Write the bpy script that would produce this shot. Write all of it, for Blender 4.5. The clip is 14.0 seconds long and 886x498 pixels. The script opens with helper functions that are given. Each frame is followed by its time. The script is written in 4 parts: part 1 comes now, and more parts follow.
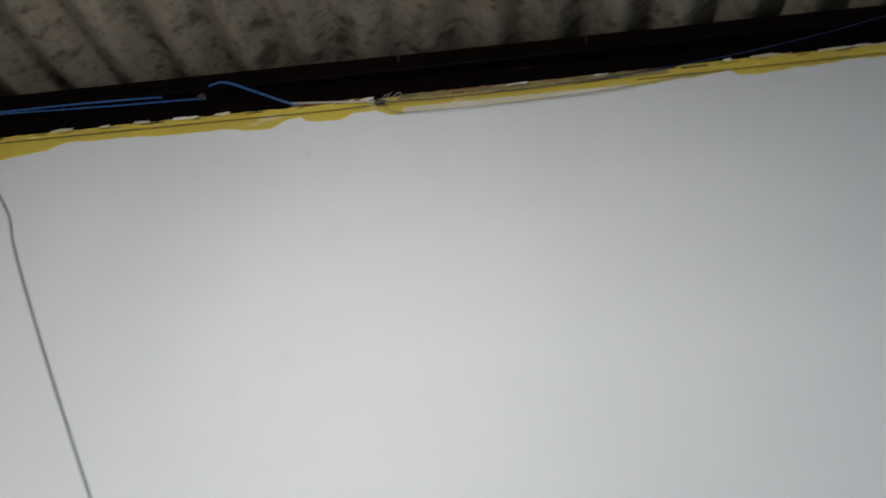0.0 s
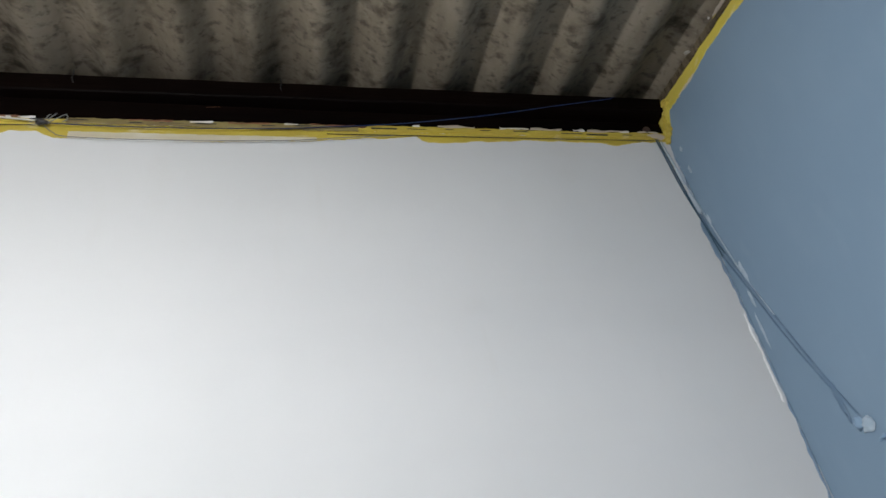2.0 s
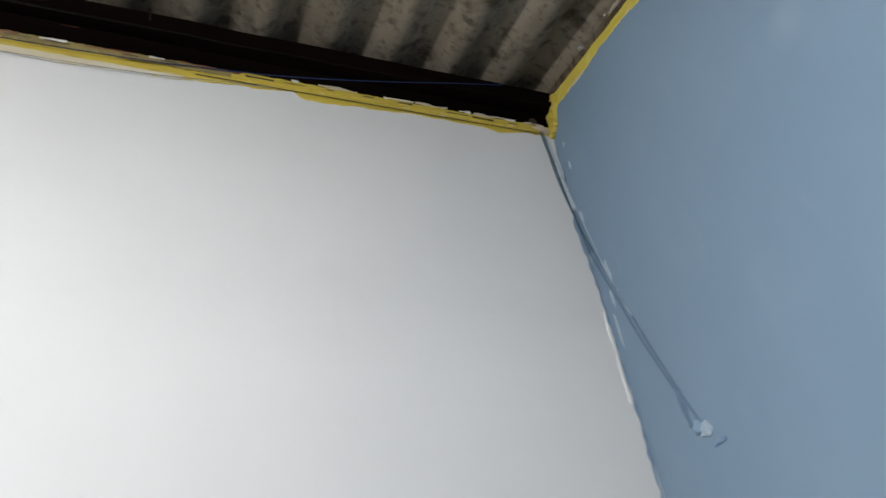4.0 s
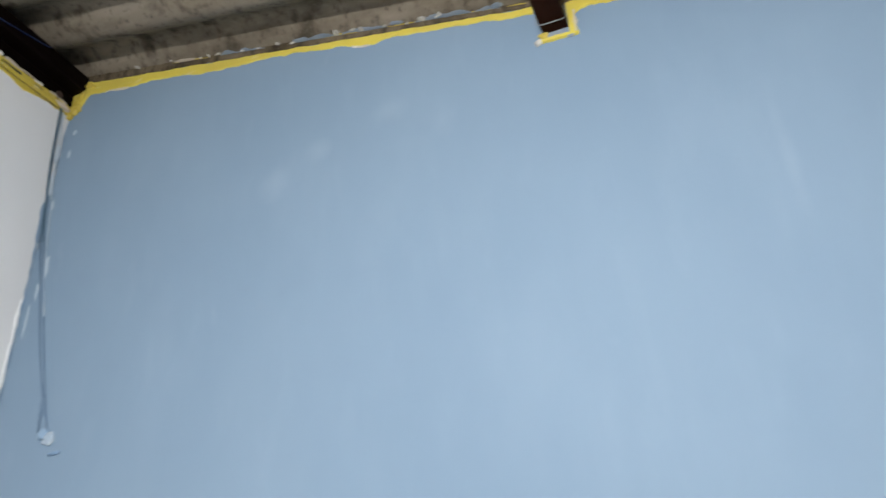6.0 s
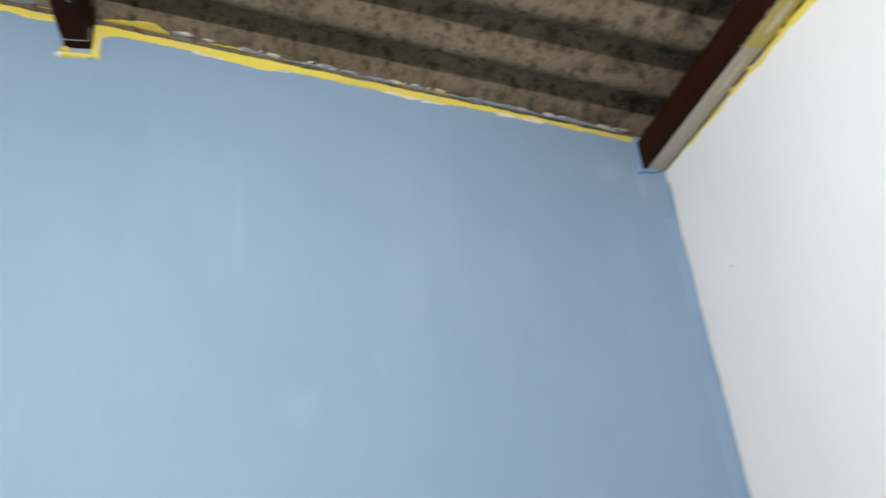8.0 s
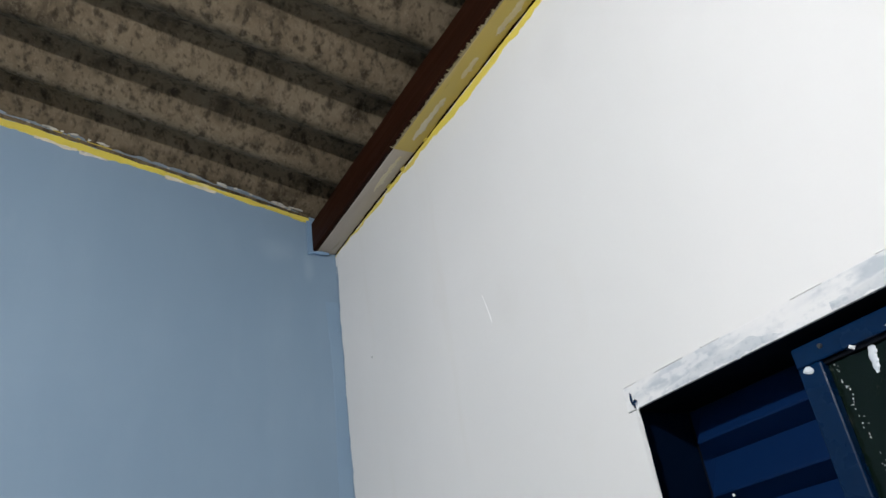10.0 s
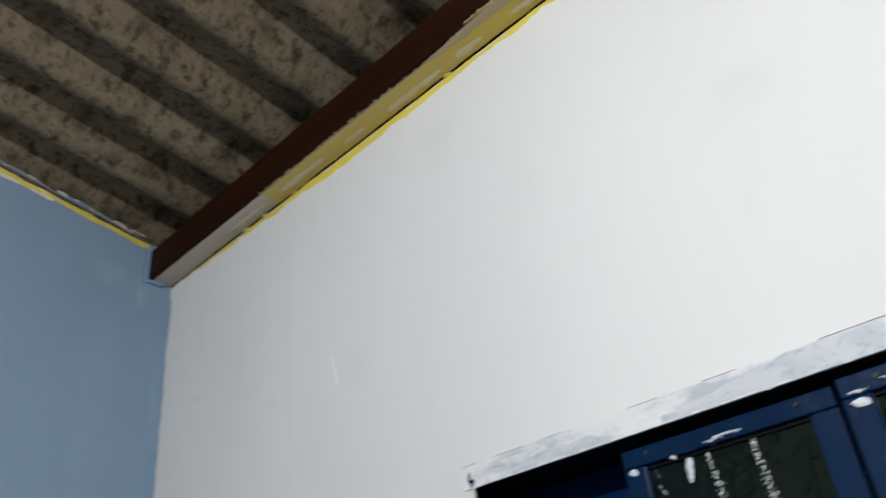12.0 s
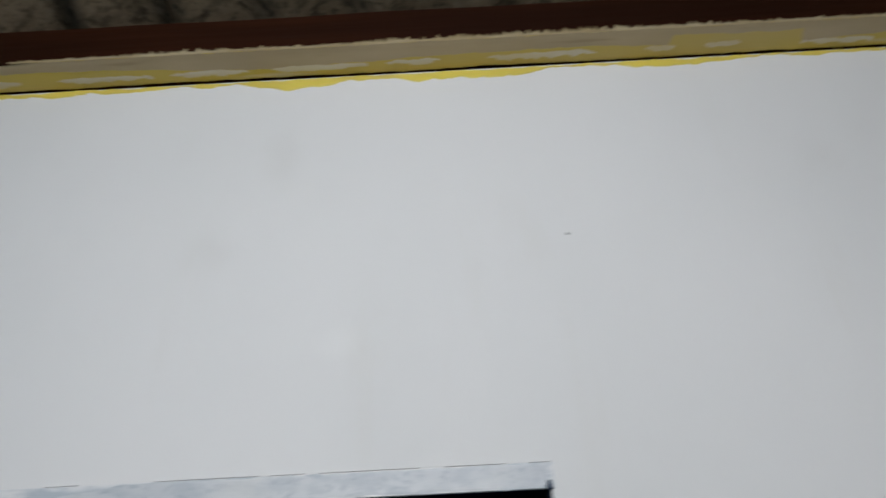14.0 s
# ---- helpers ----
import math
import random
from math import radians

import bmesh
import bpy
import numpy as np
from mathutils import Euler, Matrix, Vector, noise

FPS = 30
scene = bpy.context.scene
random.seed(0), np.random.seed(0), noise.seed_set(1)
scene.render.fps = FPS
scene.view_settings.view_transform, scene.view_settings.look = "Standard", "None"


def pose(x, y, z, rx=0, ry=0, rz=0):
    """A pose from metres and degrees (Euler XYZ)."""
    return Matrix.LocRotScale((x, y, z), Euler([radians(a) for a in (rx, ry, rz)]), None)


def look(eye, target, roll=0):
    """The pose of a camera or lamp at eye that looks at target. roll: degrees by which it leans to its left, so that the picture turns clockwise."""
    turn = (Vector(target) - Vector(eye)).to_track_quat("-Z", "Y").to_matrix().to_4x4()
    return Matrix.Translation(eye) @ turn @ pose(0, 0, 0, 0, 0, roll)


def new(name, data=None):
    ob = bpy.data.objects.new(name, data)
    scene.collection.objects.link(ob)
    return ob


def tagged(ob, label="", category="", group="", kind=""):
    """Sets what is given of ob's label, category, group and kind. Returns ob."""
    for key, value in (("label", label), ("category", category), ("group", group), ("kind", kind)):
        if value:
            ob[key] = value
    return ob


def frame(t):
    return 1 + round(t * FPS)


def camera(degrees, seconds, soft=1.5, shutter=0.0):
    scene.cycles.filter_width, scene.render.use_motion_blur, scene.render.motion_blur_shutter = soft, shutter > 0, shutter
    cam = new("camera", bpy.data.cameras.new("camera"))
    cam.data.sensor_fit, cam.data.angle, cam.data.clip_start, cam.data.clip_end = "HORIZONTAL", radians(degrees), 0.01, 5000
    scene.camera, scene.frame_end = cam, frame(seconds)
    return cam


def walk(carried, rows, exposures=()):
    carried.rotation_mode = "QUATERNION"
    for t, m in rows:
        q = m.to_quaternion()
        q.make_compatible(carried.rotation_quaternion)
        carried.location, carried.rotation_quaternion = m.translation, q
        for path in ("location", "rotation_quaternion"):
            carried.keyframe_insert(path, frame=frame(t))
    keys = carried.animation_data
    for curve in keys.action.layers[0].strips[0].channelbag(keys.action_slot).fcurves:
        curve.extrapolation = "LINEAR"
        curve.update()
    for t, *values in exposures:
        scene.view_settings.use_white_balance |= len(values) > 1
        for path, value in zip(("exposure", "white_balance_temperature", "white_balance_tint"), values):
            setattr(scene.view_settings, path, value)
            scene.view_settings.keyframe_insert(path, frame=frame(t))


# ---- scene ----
cam = camera(59.3, 14.0, soft=1.5, shutter=0.38)
PATH = [
    (0, (0.512, 0.417, 1.831), (0.374, 2.012, 3.029), -1.6),
    (0.5, (0.565, 0.426, 1.862), (0.615, 1.954, 3.151), -4.8),
    (1, (0.625, 0.446, 1.856), (0.812, 1.926, 3.188), -6.7),
    (1.5, (0.71, 0.466, 1.853), (1.037, 1.954, 3.149), -8.6),
    (2, (0.774, 0.459, 1.852), (1.196, 1.955, 3.111), -9.8),
    (2.2, (0.792, 0.462, 1.852), (1.237, 1.953, 3.109), -10.2),
    (4.3, (0.864, 0.556, 1.847), (1.678, 1.927, 3.054), -8.7),
    (4.5, (0.796, 0.499, 1.879), (1.75, 1.809, 3.052), -9.0),
    (5, (0.681, 0.421, 1.905), (1.988, 1.466, 3.001), -6.9),
    (5.5, (0.644, 0.36, 1.866), (2.168, 1.143, 2.897), -3.7),
    (6, (0.594, 0.217, 1.87), (2.221, 0.809, 2.872), -3.2),
    (6.5, (0.556, 0.168, 1.888), (2.254, 0.542, 2.877), -5.4),
    (7, (0.468, 0.197, 1.888), (2.249, 0.318, 2.788), -6.6),
    (7.5, (0.401, 0.052, 1.816), (2.188, -0.012, 2.712), -4.1),
    (8, (0.338, -0.052, 1.841), (2.08, -0.481, 2.723), -6.0),
    (8.5, (0.289, -0.267, 1.831), (1.968, -0.93, 2.692), -6.4),
    (9, (0.266, -0.366, 1.837), (1.88, -1.156, 2.715), -7.0),
    (9.2, (0.258, -0.389, 1.847), (1.836, -1.225, 2.747), -7.1),
    (11.3, (0.24, -0.171, 1.872), (1.62, -1.24, 2.848), -9.4),
    (11.5, (0.256, -0.194, 1.871), (1.598, -1.301, 2.857), -8.5),
    (12, (0.255, -0.219, 1.871), (1.388, -1.515, 2.889), -6.7),
    (12.5, (0.277, -0.147, 1.863), (1.113, -1.625, 2.92), -4.6),
    (13, (0.273, -0.091, 1.849), (0.852, -1.676, 2.923), -1.3),
    (13.5, (0.231, -0.096, 1.843), (0.559, -1.741, 2.933), -0.2),
    (14, (0.103, -0.11, 1.848), (0.116, -1.763, 2.974), -2.8),
]
EXPOSURES = [(0, -0.17, 6520, 10), (0.5, 0.04, 6450, 10), (1, 0.26, 6450, 10), (2, 0.38, 6450, 10), (4.5, 0.61, 6600, 10), (5, 0.77, 6600, 10),
             (5.5, 0.9, 6600, 11), (6.5, 0.94, 6600, 11), (7.5, 0.89, 6650, 11), (8, 0.97, 6600, 11), (8.5, 0.58, 6600, 11), (9, 0.39, 6590, 11),
             (11.5, 0.30, 6500, 10), (12, 0.18, 6520, 10), (12.5, -0.06, 6460, 10), (13, -0.16, 6430, 10), (13.5, -0.3, 6370, 10), (14, -0.41, 6330, 10)]
walk(cam, [(t, look(eye, target, roll)) for t, eye, target, roll in PATH], EXPOSURES)

# ---- world and light ----
world = bpy.data.worlds.new("night")
scene.world = world
world.use_nodes = True
world.node_tree.nodes["Background"].inputs[0].default_value = (0.35, 0.5, 0.7, 1)
world.node_tree.nodes["Background"].inputs[1].default_value = 0.01
LAMP = (0.22, 0.375, 2.78)
LAMP_POWER = 2780.0

# ---- plan ----
EAST, NORTH, SOUTH, WEST = 1.848, 1.790, -1.025, -1.45
PITCH, WAVE = 0.1665, 0.0275


def roof_low(y):
    """Height of the lowest line of the corrugated sheets."""
    return 3.135 + 0.207 * y


# ---- helpers of this scene ----
def part(name, bm, material, parent=None, label="", smooth=False):
    data = bpy.data.meshes.new(name)
    bm.normal_update()
    bm.to_mesh(data)
    bm.free()
    data.materials.append(material)
    if smooth:
        for p in data.polygons:
            p.use_smooth = True
    ob = new(name, data)
    if parent:
        ob.parent = parent
    if label:
        ob["label"] = label
    return ob


def empty(name, at=(0, 0, 0)):
    ob = new(name)
    ob.location = at
    ob.empty_display_size = 0.05
    return ob


def held(ob, parent):
    """Put ob under parent and keep its place in the world."""
    ob.parent = parent
    ob.matrix_parent_inverse = Matrix.Translation(parent.location).inverted()
    return ob


def box(bm, x0, x1, y0, y1, z0, z1, bevel=0.0):
    m = Matrix.Translation(((x0 + x1) / 2, (y0 + y1) / 2, (z0 + z1) / 2)) @ Matrix.Diagonal((x1 - x0, y1 - y0, z1 - z0, 1))
    got = bmesh.ops.create_cube(bm, size=1, matrix=m)
    if bevel:
        edges = list({e for v in got["verts"] for e in v.link_edges})
        bmesh.ops.bevel(bm, geom=edges, offset=bevel, segments=2, affect="EDGES", profile=0.5)
    return bm


def boxed(x0, x1, y0, y1, z0, z1, bevel=0.0):
    return box(bmesh.new(), x0, x1, y0, y1, z0, z1, bevel)


def wob(u, seed, scale):
    """Smooth noise along a line, about -1 to 1."""
    return 2.0 * noise.noise(Vector((u * scale, seed * 7.31, seed * 1.7)))


def along(pairs):
    """A smooth line through pairs."""
    xs, ys = zip(*sorted(pairs))

    def at(u):
        k = min(max(int(np.searchsorted(xs, u)) - 1, 0), len(xs) - 2)
        t = min(max((u - xs[k]) / (xs[k + 1] - xs[k]), 0), 1)
        return ys[k] + (ys[k + 1] - ys[k]) * t * t * (3 - 2 * t)

    return at


def band(name, place, u0, u1, lo, hi, thick, material, parent, label="", step=0.006, rough=0.002, seed=1, scale=40):
    """A thin ragged coat of paint or plaster. place(u, v, n): world point, n metres proud."""
    bm = bmesh.new()
    n = max(3, int(abs(u1 - u0) / step))
    rows = []
    for i in range(n + 1):
        u = u0 + (u1 - u0) * i / n
        a = lo(u) + rough * (wob(u, seed, scale) + 0.6 * wob(u, seed + 3, scale * 3.7))
        b = hi(u) + 0.6 * rough * (wob(u, seed + 5, scale) + 0.6 * wob(u, seed + 9, scale * 3.1))
        if b < a + 0.0006:
            b = a + 0.0006
        rim = min(0.35 * (b - a), 0.0025)
        rows.append([bm.verts.new(place(u, a, 0)), bm.verts.new(place(u, a + rim, thick)),
                     bm.verts.new(place(u, b - rim, thick)), bm.verts.new(place(u, b, 0))])
    for r, s in zip(rows, rows[1:]):
        for k in range(3):
            bm.faces.new((r[k], s[k], s[k + 1], r[k + 1]))
    bm.faces.new(rows[0])
    bm.faces.new(rows[-1][::-1])
    bmesh.ops.recalc_face_normals(bm, faces=bm.faces)
    return part(name, bm, material, parent, label)


def lump(name, at, size, material, parent, label="", seed=1, turn=0.0):
    """An uneven small crumb of plaster or paint."""
    bm = bmesh.new()
    bmesh.ops.create_icosphere(bm, subdivisions=3, radius=1)
    m = Matrix.Translation(at) @ Matrix.Rotation(turn, 4, "X") @ Matrix.Diagonal((*size, 1))
    for v in bm.verts:
        v.co *= 1 + 0.45 * noise.noise(v.co * 1.5 + Vector((seed * 3.1, seed * 1.3, 0))) + 0.3 * noise.noise(v.co * 4.1 + Vector((0, seed * 2.3, seed)))
        v.co = m @ v.co
    return part(name, bm, material, parent, label, smooth=True)


def tube(points, radius, sides=8, smooth_steps=6):
    """A bmesh tube along a smooth line through points."""
    pts = [Vector(p) for p in points]
    ext = [2 * pts[0] - pts[1], *pts, 2 * pts[-1] - pts[-2]]
    line = []
    for i in range(1, len(ext) - 2):
        p0, p1, p2, p3 = ext[i - 1:i + 3]
        for k in range(smooth_steps):
            t = k / smooth_steps
            line.append(0.5 * (2 * p1 + (p2 - p0) * t + (2 * p0 - 5 * p1 + 4 * p2 - p3) * t * t + (3 * p1 - p0 - 3 * p2 + p3) * t ** 3))
    line.append(pts[-1])
    bm = bmesh.new()
    rings = []
    for i, p in enumerate(line):
        d = (line[min(i + 1, len(line) - 1)] - line[max(i - 1, 0)]).normalized()
        side = d.cross(Vector((0.31, 0.2, 0.93))).normalized()
        up = side.cross(d)
        rings.append([bm.verts.new(p + radius * (math.cos(a) * side + math.sin(a) * up)) for a in (2 * math.pi * k / sides for k in range(sides))])
    for r, s in zip(rings, rings[1:]):
        for k in range(sides):
            bm.faces.new((r[k], r[(k + 1) % sides], s[(k + 1) % sides], s[k]))
    bm.faces.new(rings[0][::-1])
    bm.faces.new(rings[-1])
    bmesh.ops.recalc_face_normals(bm, faces=bm.faces)
    return bm


# ---- materials ----
def surface(name, colours, rough=0.6, bump=(), stretch=(1, 1, 1), scale=3.0, detail=6.0, spots=None, metal=0.0, spec=0.5, streaks=None, rough_var=0.1):
    """colours: two mixed by large noise, with a finer third noise on the value. bump: rows of (scale, strength, distance).
    spots: (scale, low, high, colour, stretch, amount). streaks: the same form, laid on first."""
    m = bpy.data.materials.new(name)
    m.use_nodes = True
    nt = m.node_tree
    b = nt.nodes["Principled BSDF"]
    coord = nt.nodes.new("ShaderNodeTexCoord")

    def tex(scl, det, st, shift=0.0, distort=0.0):
        mp = nt.nodes.new("ShaderNodeMapping")
        mp.inputs["Scale"].default_value = st
        mp.inputs["Location"].default_value = (shift, shift * 0.7, shift * 1.3)
        nt.links.new(coord.outputs["Object"], mp.inputs["Vector"])
        n = nt.nodes.new("ShaderNodeTexNoise")
        n.inputs["Scale"].default_value, n.inputs["Detail"].default_value, n.inputs["Distortion"].default_value = scl, det, distort
        nt.links.new(mp.outputs[0], n.inputs["Vector"])
        return n.outputs["Fac"]

    def ramp(fac, lo, hi):
        r = nt.nodes.new("ShaderNodeMapRange")
        r.interpolation_type = "SMOOTHSTEP"
        r.inputs[1].default_value, r.inputs[2].default_value = lo, hi
        nt.links.new(fac, r.inputs[0])
        return r.outputs[0]

    def mix(fac, a, c, amount=1.0):
        x = nt.nodes.new("ShaderNodeMix")
        x.data_type = "RGBA"
        if amount < 1:
            k = nt.nodes.new("ShaderNodeMath")
            k.operation = "MULTIPLY"
            nt.links.new(fac, k.inputs[0])
            k.inputs[1].default_value = amount
            fac = k.outputs[0]
        nt.links.new(fac, x.inputs[0])
        for sock, v in ((x.inputs[6], a), (x.inputs[7], c)):
            if isinstance(v, tuple):
                sock.default_value = (*v, 1)
            else:
                nt.links.new(v, sock)
        return x.outputs[2]

    col = mix(ramp(tex(scale, detail, stretch), 0.32, 0.68), colours[0], colours[1])
    if len(colours) > 2:
        col = mix(ramp(tex(scale * 9, 4, stretch, 3.0), 0.45, 0.75), col, colours[2], 0.5)
    for extra in (streaks, spots):
        for k, (scl, lo, hi, c, st, amount) in enumerate(extra or ()):
            col = mix(ramp(tex(scl, 5, st, 11.0 + 5 * k, 0.15), lo, hi), col, c, amount)
    nt.links.new(col, b.inputs["Base Color"])
    b.inputs["Metallic"].default_value = metal
    b.inputs["Specular IOR Level"].default_value = spec
    rr = nt.nodes.new("ShaderNodeMapRange")
    rr.inputs[3].default_value, rr.inputs[4].default_value = rough - rough_var, min(1, rough + rough_var)
    nt.links.new(tex(scale * 5, 4, stretch, 7.0), rr.inputs[0])
    nt.links.new(rr.outputs[0], b.inputs["Roughness"])
    last = None
    for scl, strength, dist in bump:
        bp = nt.nodes.new("ShaderNodeBump")
        bp.inputs["Strength"].default_value, bp.inputs["Distance"].default_value = strength, dist
        nt.links.new(tex(scl, 6, stretch, scl), bp.inputs["Height"])
        if last:
            nt.links.new(last, bp.inputs["Normal"])
        last = bp.outputs[0]
    if last:
        nt.links.new(last, b.inputs["Normal"])
    return m


WHITE = surface("white_wall_paint", [(0.69, 0.69, 0.685), (0.64, 0.645, 0.64)], 0.8, [(2.2, 0.35, 0.02), (60, 0.12, 0.002)], (1, 1, 0.6), 1.6, 5,
                spots=[(5, 0.64, 0.8, (0.56, 0.54, 0.48), (1, 1, 0.5), 0.25), (8, 0.6, 0.8, (0.56, 0.535, 0.47), (1.8, 1, 0.25), 0.14), (1.3, 0.45, 0.75, (0.6, 0.6, 0.6), (0.3, 1, 1.6), 0.35)], spec=0.25)
BLUE = surface("blue_wall_paint", [(0.191, 0.274, 0.367), (0.208, 0.293, 0.385)], 0.75, [(2.0, 0.2, 0.015), (60, 0.05, 0.002)], (1, 1, 0.6), 2.2, 3, spec=0.25,
               streaks=[(4.0, 0.5, 0.8, (0.259, 0.348, 0.442), (1, 1.2, 0.5), 0.22), (16, 0.52, 0.8, (0.263, 0.352, 0.446), (1, 1.1, 0.35), 0.12), (26, 0.5, 0.75, (0.174, 0.252, 0.343), (1, 1.2, 0.3), 0.07), (5, 0.5, 0.8, (0.183, 0.261, 0.355), (1, 0.35, 1.6), 0.2)],
               spots=[(9, 0.66, 0.8, (0.320, 0.399, 0.479), (1, 1, 0.5), 0.2)])
def stained(material, colour, rows):
    """Lay soft-edged stains into a wall paint. rows: (centre, half sizes, amount)."""
    nt = material.node_tree
    base = nt.nodes["Principled BSDF"].inputs["Base Color"]
    coord = nt.nodes.new("ShaderNodeTexCoord").outputs["Object"]
    wave = nt.nodes.new("ShaderNodeTexNoise")
    wave.inputs["Scale"].default_value, wave.inputs["Detail"].default_value = 14, 5
    nt.links.new(coord, wave.inputs["Vector"])
    for centre, half, amount in rows:
        sub, div, length, add, soft, mix = [nt.nodes.new("ShaderNode" + k) for k in ("VectorMath", "VectorMath", "VectorMath", "Math", "MapRange", "Mix")]
        sub.operation, div.operation, length.operation, add.operation = "SUBTRACT", "DIVIDE", "LENGTH", "ADD"
        sub.inputs[1].default_value, div.inputs[1].default_value = centre, half
        nt.links.new(coord, sub.inputs[0])
        nt.links.new(sub.outputs[0], div.inputs[0])
        nt.links.new(div.outputs[0], length.inputs[0])
        nt.links.new(length.outputs["Value"], add.inputs[0])
        nt.links.new(wave.outputs["Fac"], add.inputs[1])
        soft.interpolation_type = "SMOOTHSTEP"
        soft.inputs[1].default_value, soft.inputs[2].default_value = 1.5, 0.5
        soft.inputs[4].default_value = amount
        nt.links.new(add.outputs[0], soft.inputs[0])
        mix.data_type = "RGBA"
        mix.inputs[7].default_value = (*colour, 1)
        nt.links.new(soft.outputs[0], mix.inputs[0])
        nt.links.new(base.links[0].from_socket, mix.inputs[6])
        nt.links.new(mix.outputs[2], base)


stained(WHITE, (0.47, 0.46, 0.43), [((0.35, SOUTH, 2.66), (0.05, 0.3, 0.10), 0.15), ((0.445, SOUTH, 2.49), (0.05, 0.3, 0.06), 0.14), ((1.187, SOUTH, 2.38), (0.07, 0.3, 0.06), 0.11), ((0.94, SOUTH, 2.72), (0.06, 0.3, 0.08), 0.09), ((-0.47, SOUTH, 2.60), (0.05, 0.3, 0.06), 0.09),
                                    ((0.062, NORTH, 3.185), (0.018, 0.3, 0.035), 0.22), ((0.057, NORTH, 2.61), (0.035, 0.3, 0.05), 0.12), ((0.14, NORTH, 2.95), (0.04, 0.3, 0.05), 0.10), ((1.51, NORTH, 3.23), (0.10, 0.3, 0.05), 0.09), ((1.21, NORTH, 2.81), (0.05, 0.3, 0.04), 0.08)])
stained(WHITE, (0.76, 0.76, 0.75), [((0.253, SOUTH, 2.33), (0.04, 0.3, 0.04), 0.33)])
stained(BLUE, (0.36, 0.45, 0.54), [((EAST, 0.97, 2.985), (0.3, 0.05, 0.05), 0.17), ((EAST, 1.08, 2.93), (0.3, 0.06, 0.07), 0.17), ((EAST, -0.87, 2.83), (0.3, 0.06, 0.05), 0.19), ((EAST, -0.95, 2.79), (0.3, 0.02, 0.06), 0.22), ((EAST, 0.66, 2.97), (0.3, 0.05, 0.07), 0.12),
                                   ((EAST, 0.79, 3.04), (0.3, 0.06, 0.05), 0.14), ((EAST, -0.11, 2.27), (0.3, 0.06, 0.06), 0.15), ((EAST, 0.02, 2.66), (0.3, 0.02, 0.16), 0.12)])
CORNER_BLUE = surface("brushed_corner_blue", [(0.178, 0.272, 0.385), (0.205, 0.302, 0.41)], 0.6, [(40, 0.3, 0.003)], scale=4)
BLUE_DAUB = surface("blue_paint_daub", [(0.18, 0.29, 0.43), (0.23, 0.34, 0.47)], 0.45, [(40, 0.3, 0.003)])
PALE_DAUB = surface("pale_blue_filler", [(0.5, 0.58, 0.65), (0.62, 0.67, 0.7)], 0.6, [(40, 0.4, 0.003)])
YELLOW = surface("yellow_old_paint", [(0.58, 0.45, 0.065), (0.5, 0.38, 0.06)], 0.5, [(30, 0.4, 0.003)], (1, 1, 1), 6, 5,
                 spots=[(30, 0.62, 0.74, (0.72, 0.66, 0.45), (0.4, 0.4, 1), 0.6), (55, 0.68, 0.78, (0.12, 0.09, 0.03), (0.3, 0.3, 1), 0.6)])
YELLOW_BRIGHT = surface("bright_yellow_paint", [(0.66, 0.55, 0.085), (0.58, 0.47, 0.085)], 0.45, [(30, 0.3, 0.003)], (1, 1, 1), 6, 5,
                        spots=[(34, 0.66, 0.76, (0.78, 0.7, 0.4), (1, 0.4, 1), 0.5)])
OCHRE = surface("ochre_beam_paint", [(0.58, 0.43, 0.06), (0.53, 0.4, 0.12)], 0.5, [(30, 0.3, 0.003)], (0.55, 2, 1), 2.6, 6,
                spots=[(16, 0.6, 0.7, (0.6, 0.54, 0.4), (0.25, 2.0, 1), 0.6), (60, 0.68, 0.78, (0.2, 0.14, 0.05), (0.2, 1.5, 1), 0.5)])
PRIMER = surface("grey_cream_primer", [(0.44, 0.37, 0.29), (0.5, 0.43, 0.35)], 0.6, [(35, 0.3, 0.003)], (0.5, 2, 1), 8, 5,
                 spots=[(30, 0.62, 0.74, (0.3, 0.25, 0.17), (0.3, 1.6, 1), 0.5)])
OLIVE = surface("dull_olive_tone", [(0.27, 0.215, 0.075), (0.2, 0.15, 0.06)], 0.6, [(35, 0.3, 0.003)], (0.4, 2, 1), 30, 5)
STROKES = surface("dull_ochre_brush_strokes", [(0.28, 0.215, 0.105), (0.36, 0.3, 0.18)], 0.6, [(35, 0.3, 0.003)], (0.5, 2, 1), 20, 5)
TAN = surface("thin_tan_primer", [(0.40, 0.31, 0.17), (0.46, 0.36, 0.21)], 0.6, [(35, 0.3, 0.003)], (0.5, 2, 1), 9, 6, spots=[(40, 0.6, 0.75, (0.27, 0.2, 0.09), (0.15, 2, 1), 0.5)])
CREAM = surface("cream_primer_patch", [(0.62, 0.58, 0.48), (0.54, 0.48, 0.34)], 0.6, [(40, 0.3, 0.002)], (0.5, 2, 1), 14, 5)
PATCH = surface("thin_primer_showing", [(0.64, 0.58, 0.43), (0.6, 0.5, 0.28)], 0.6, [(40, 0.3, 0.002)], (0.4, 2, 1), 22, 5)
FILLER = surface("blue_grey_filler", [(0.33, 0.42, 0.51), (0.42, 0.5, 0.57)], 0.6, [(40, 0.5, 0.004)], scale=40)
# darker blue holding the shade of the cable groove
GROOVE_SHADE = surface("dark_blue_groove_shade", [(0.105, 0.172, 0.26), (0.14, 0.215, 0.305)], 0.6, [(40, 0.3, 0.003)], scale=20)
DULL_BLUE = surface("dusty_blue_smear", [(0.2, 0.255, 0.33), (0.25, 0.3, 0.36)], 0.6, [(40, 0.3, 0.003)], scale=30)
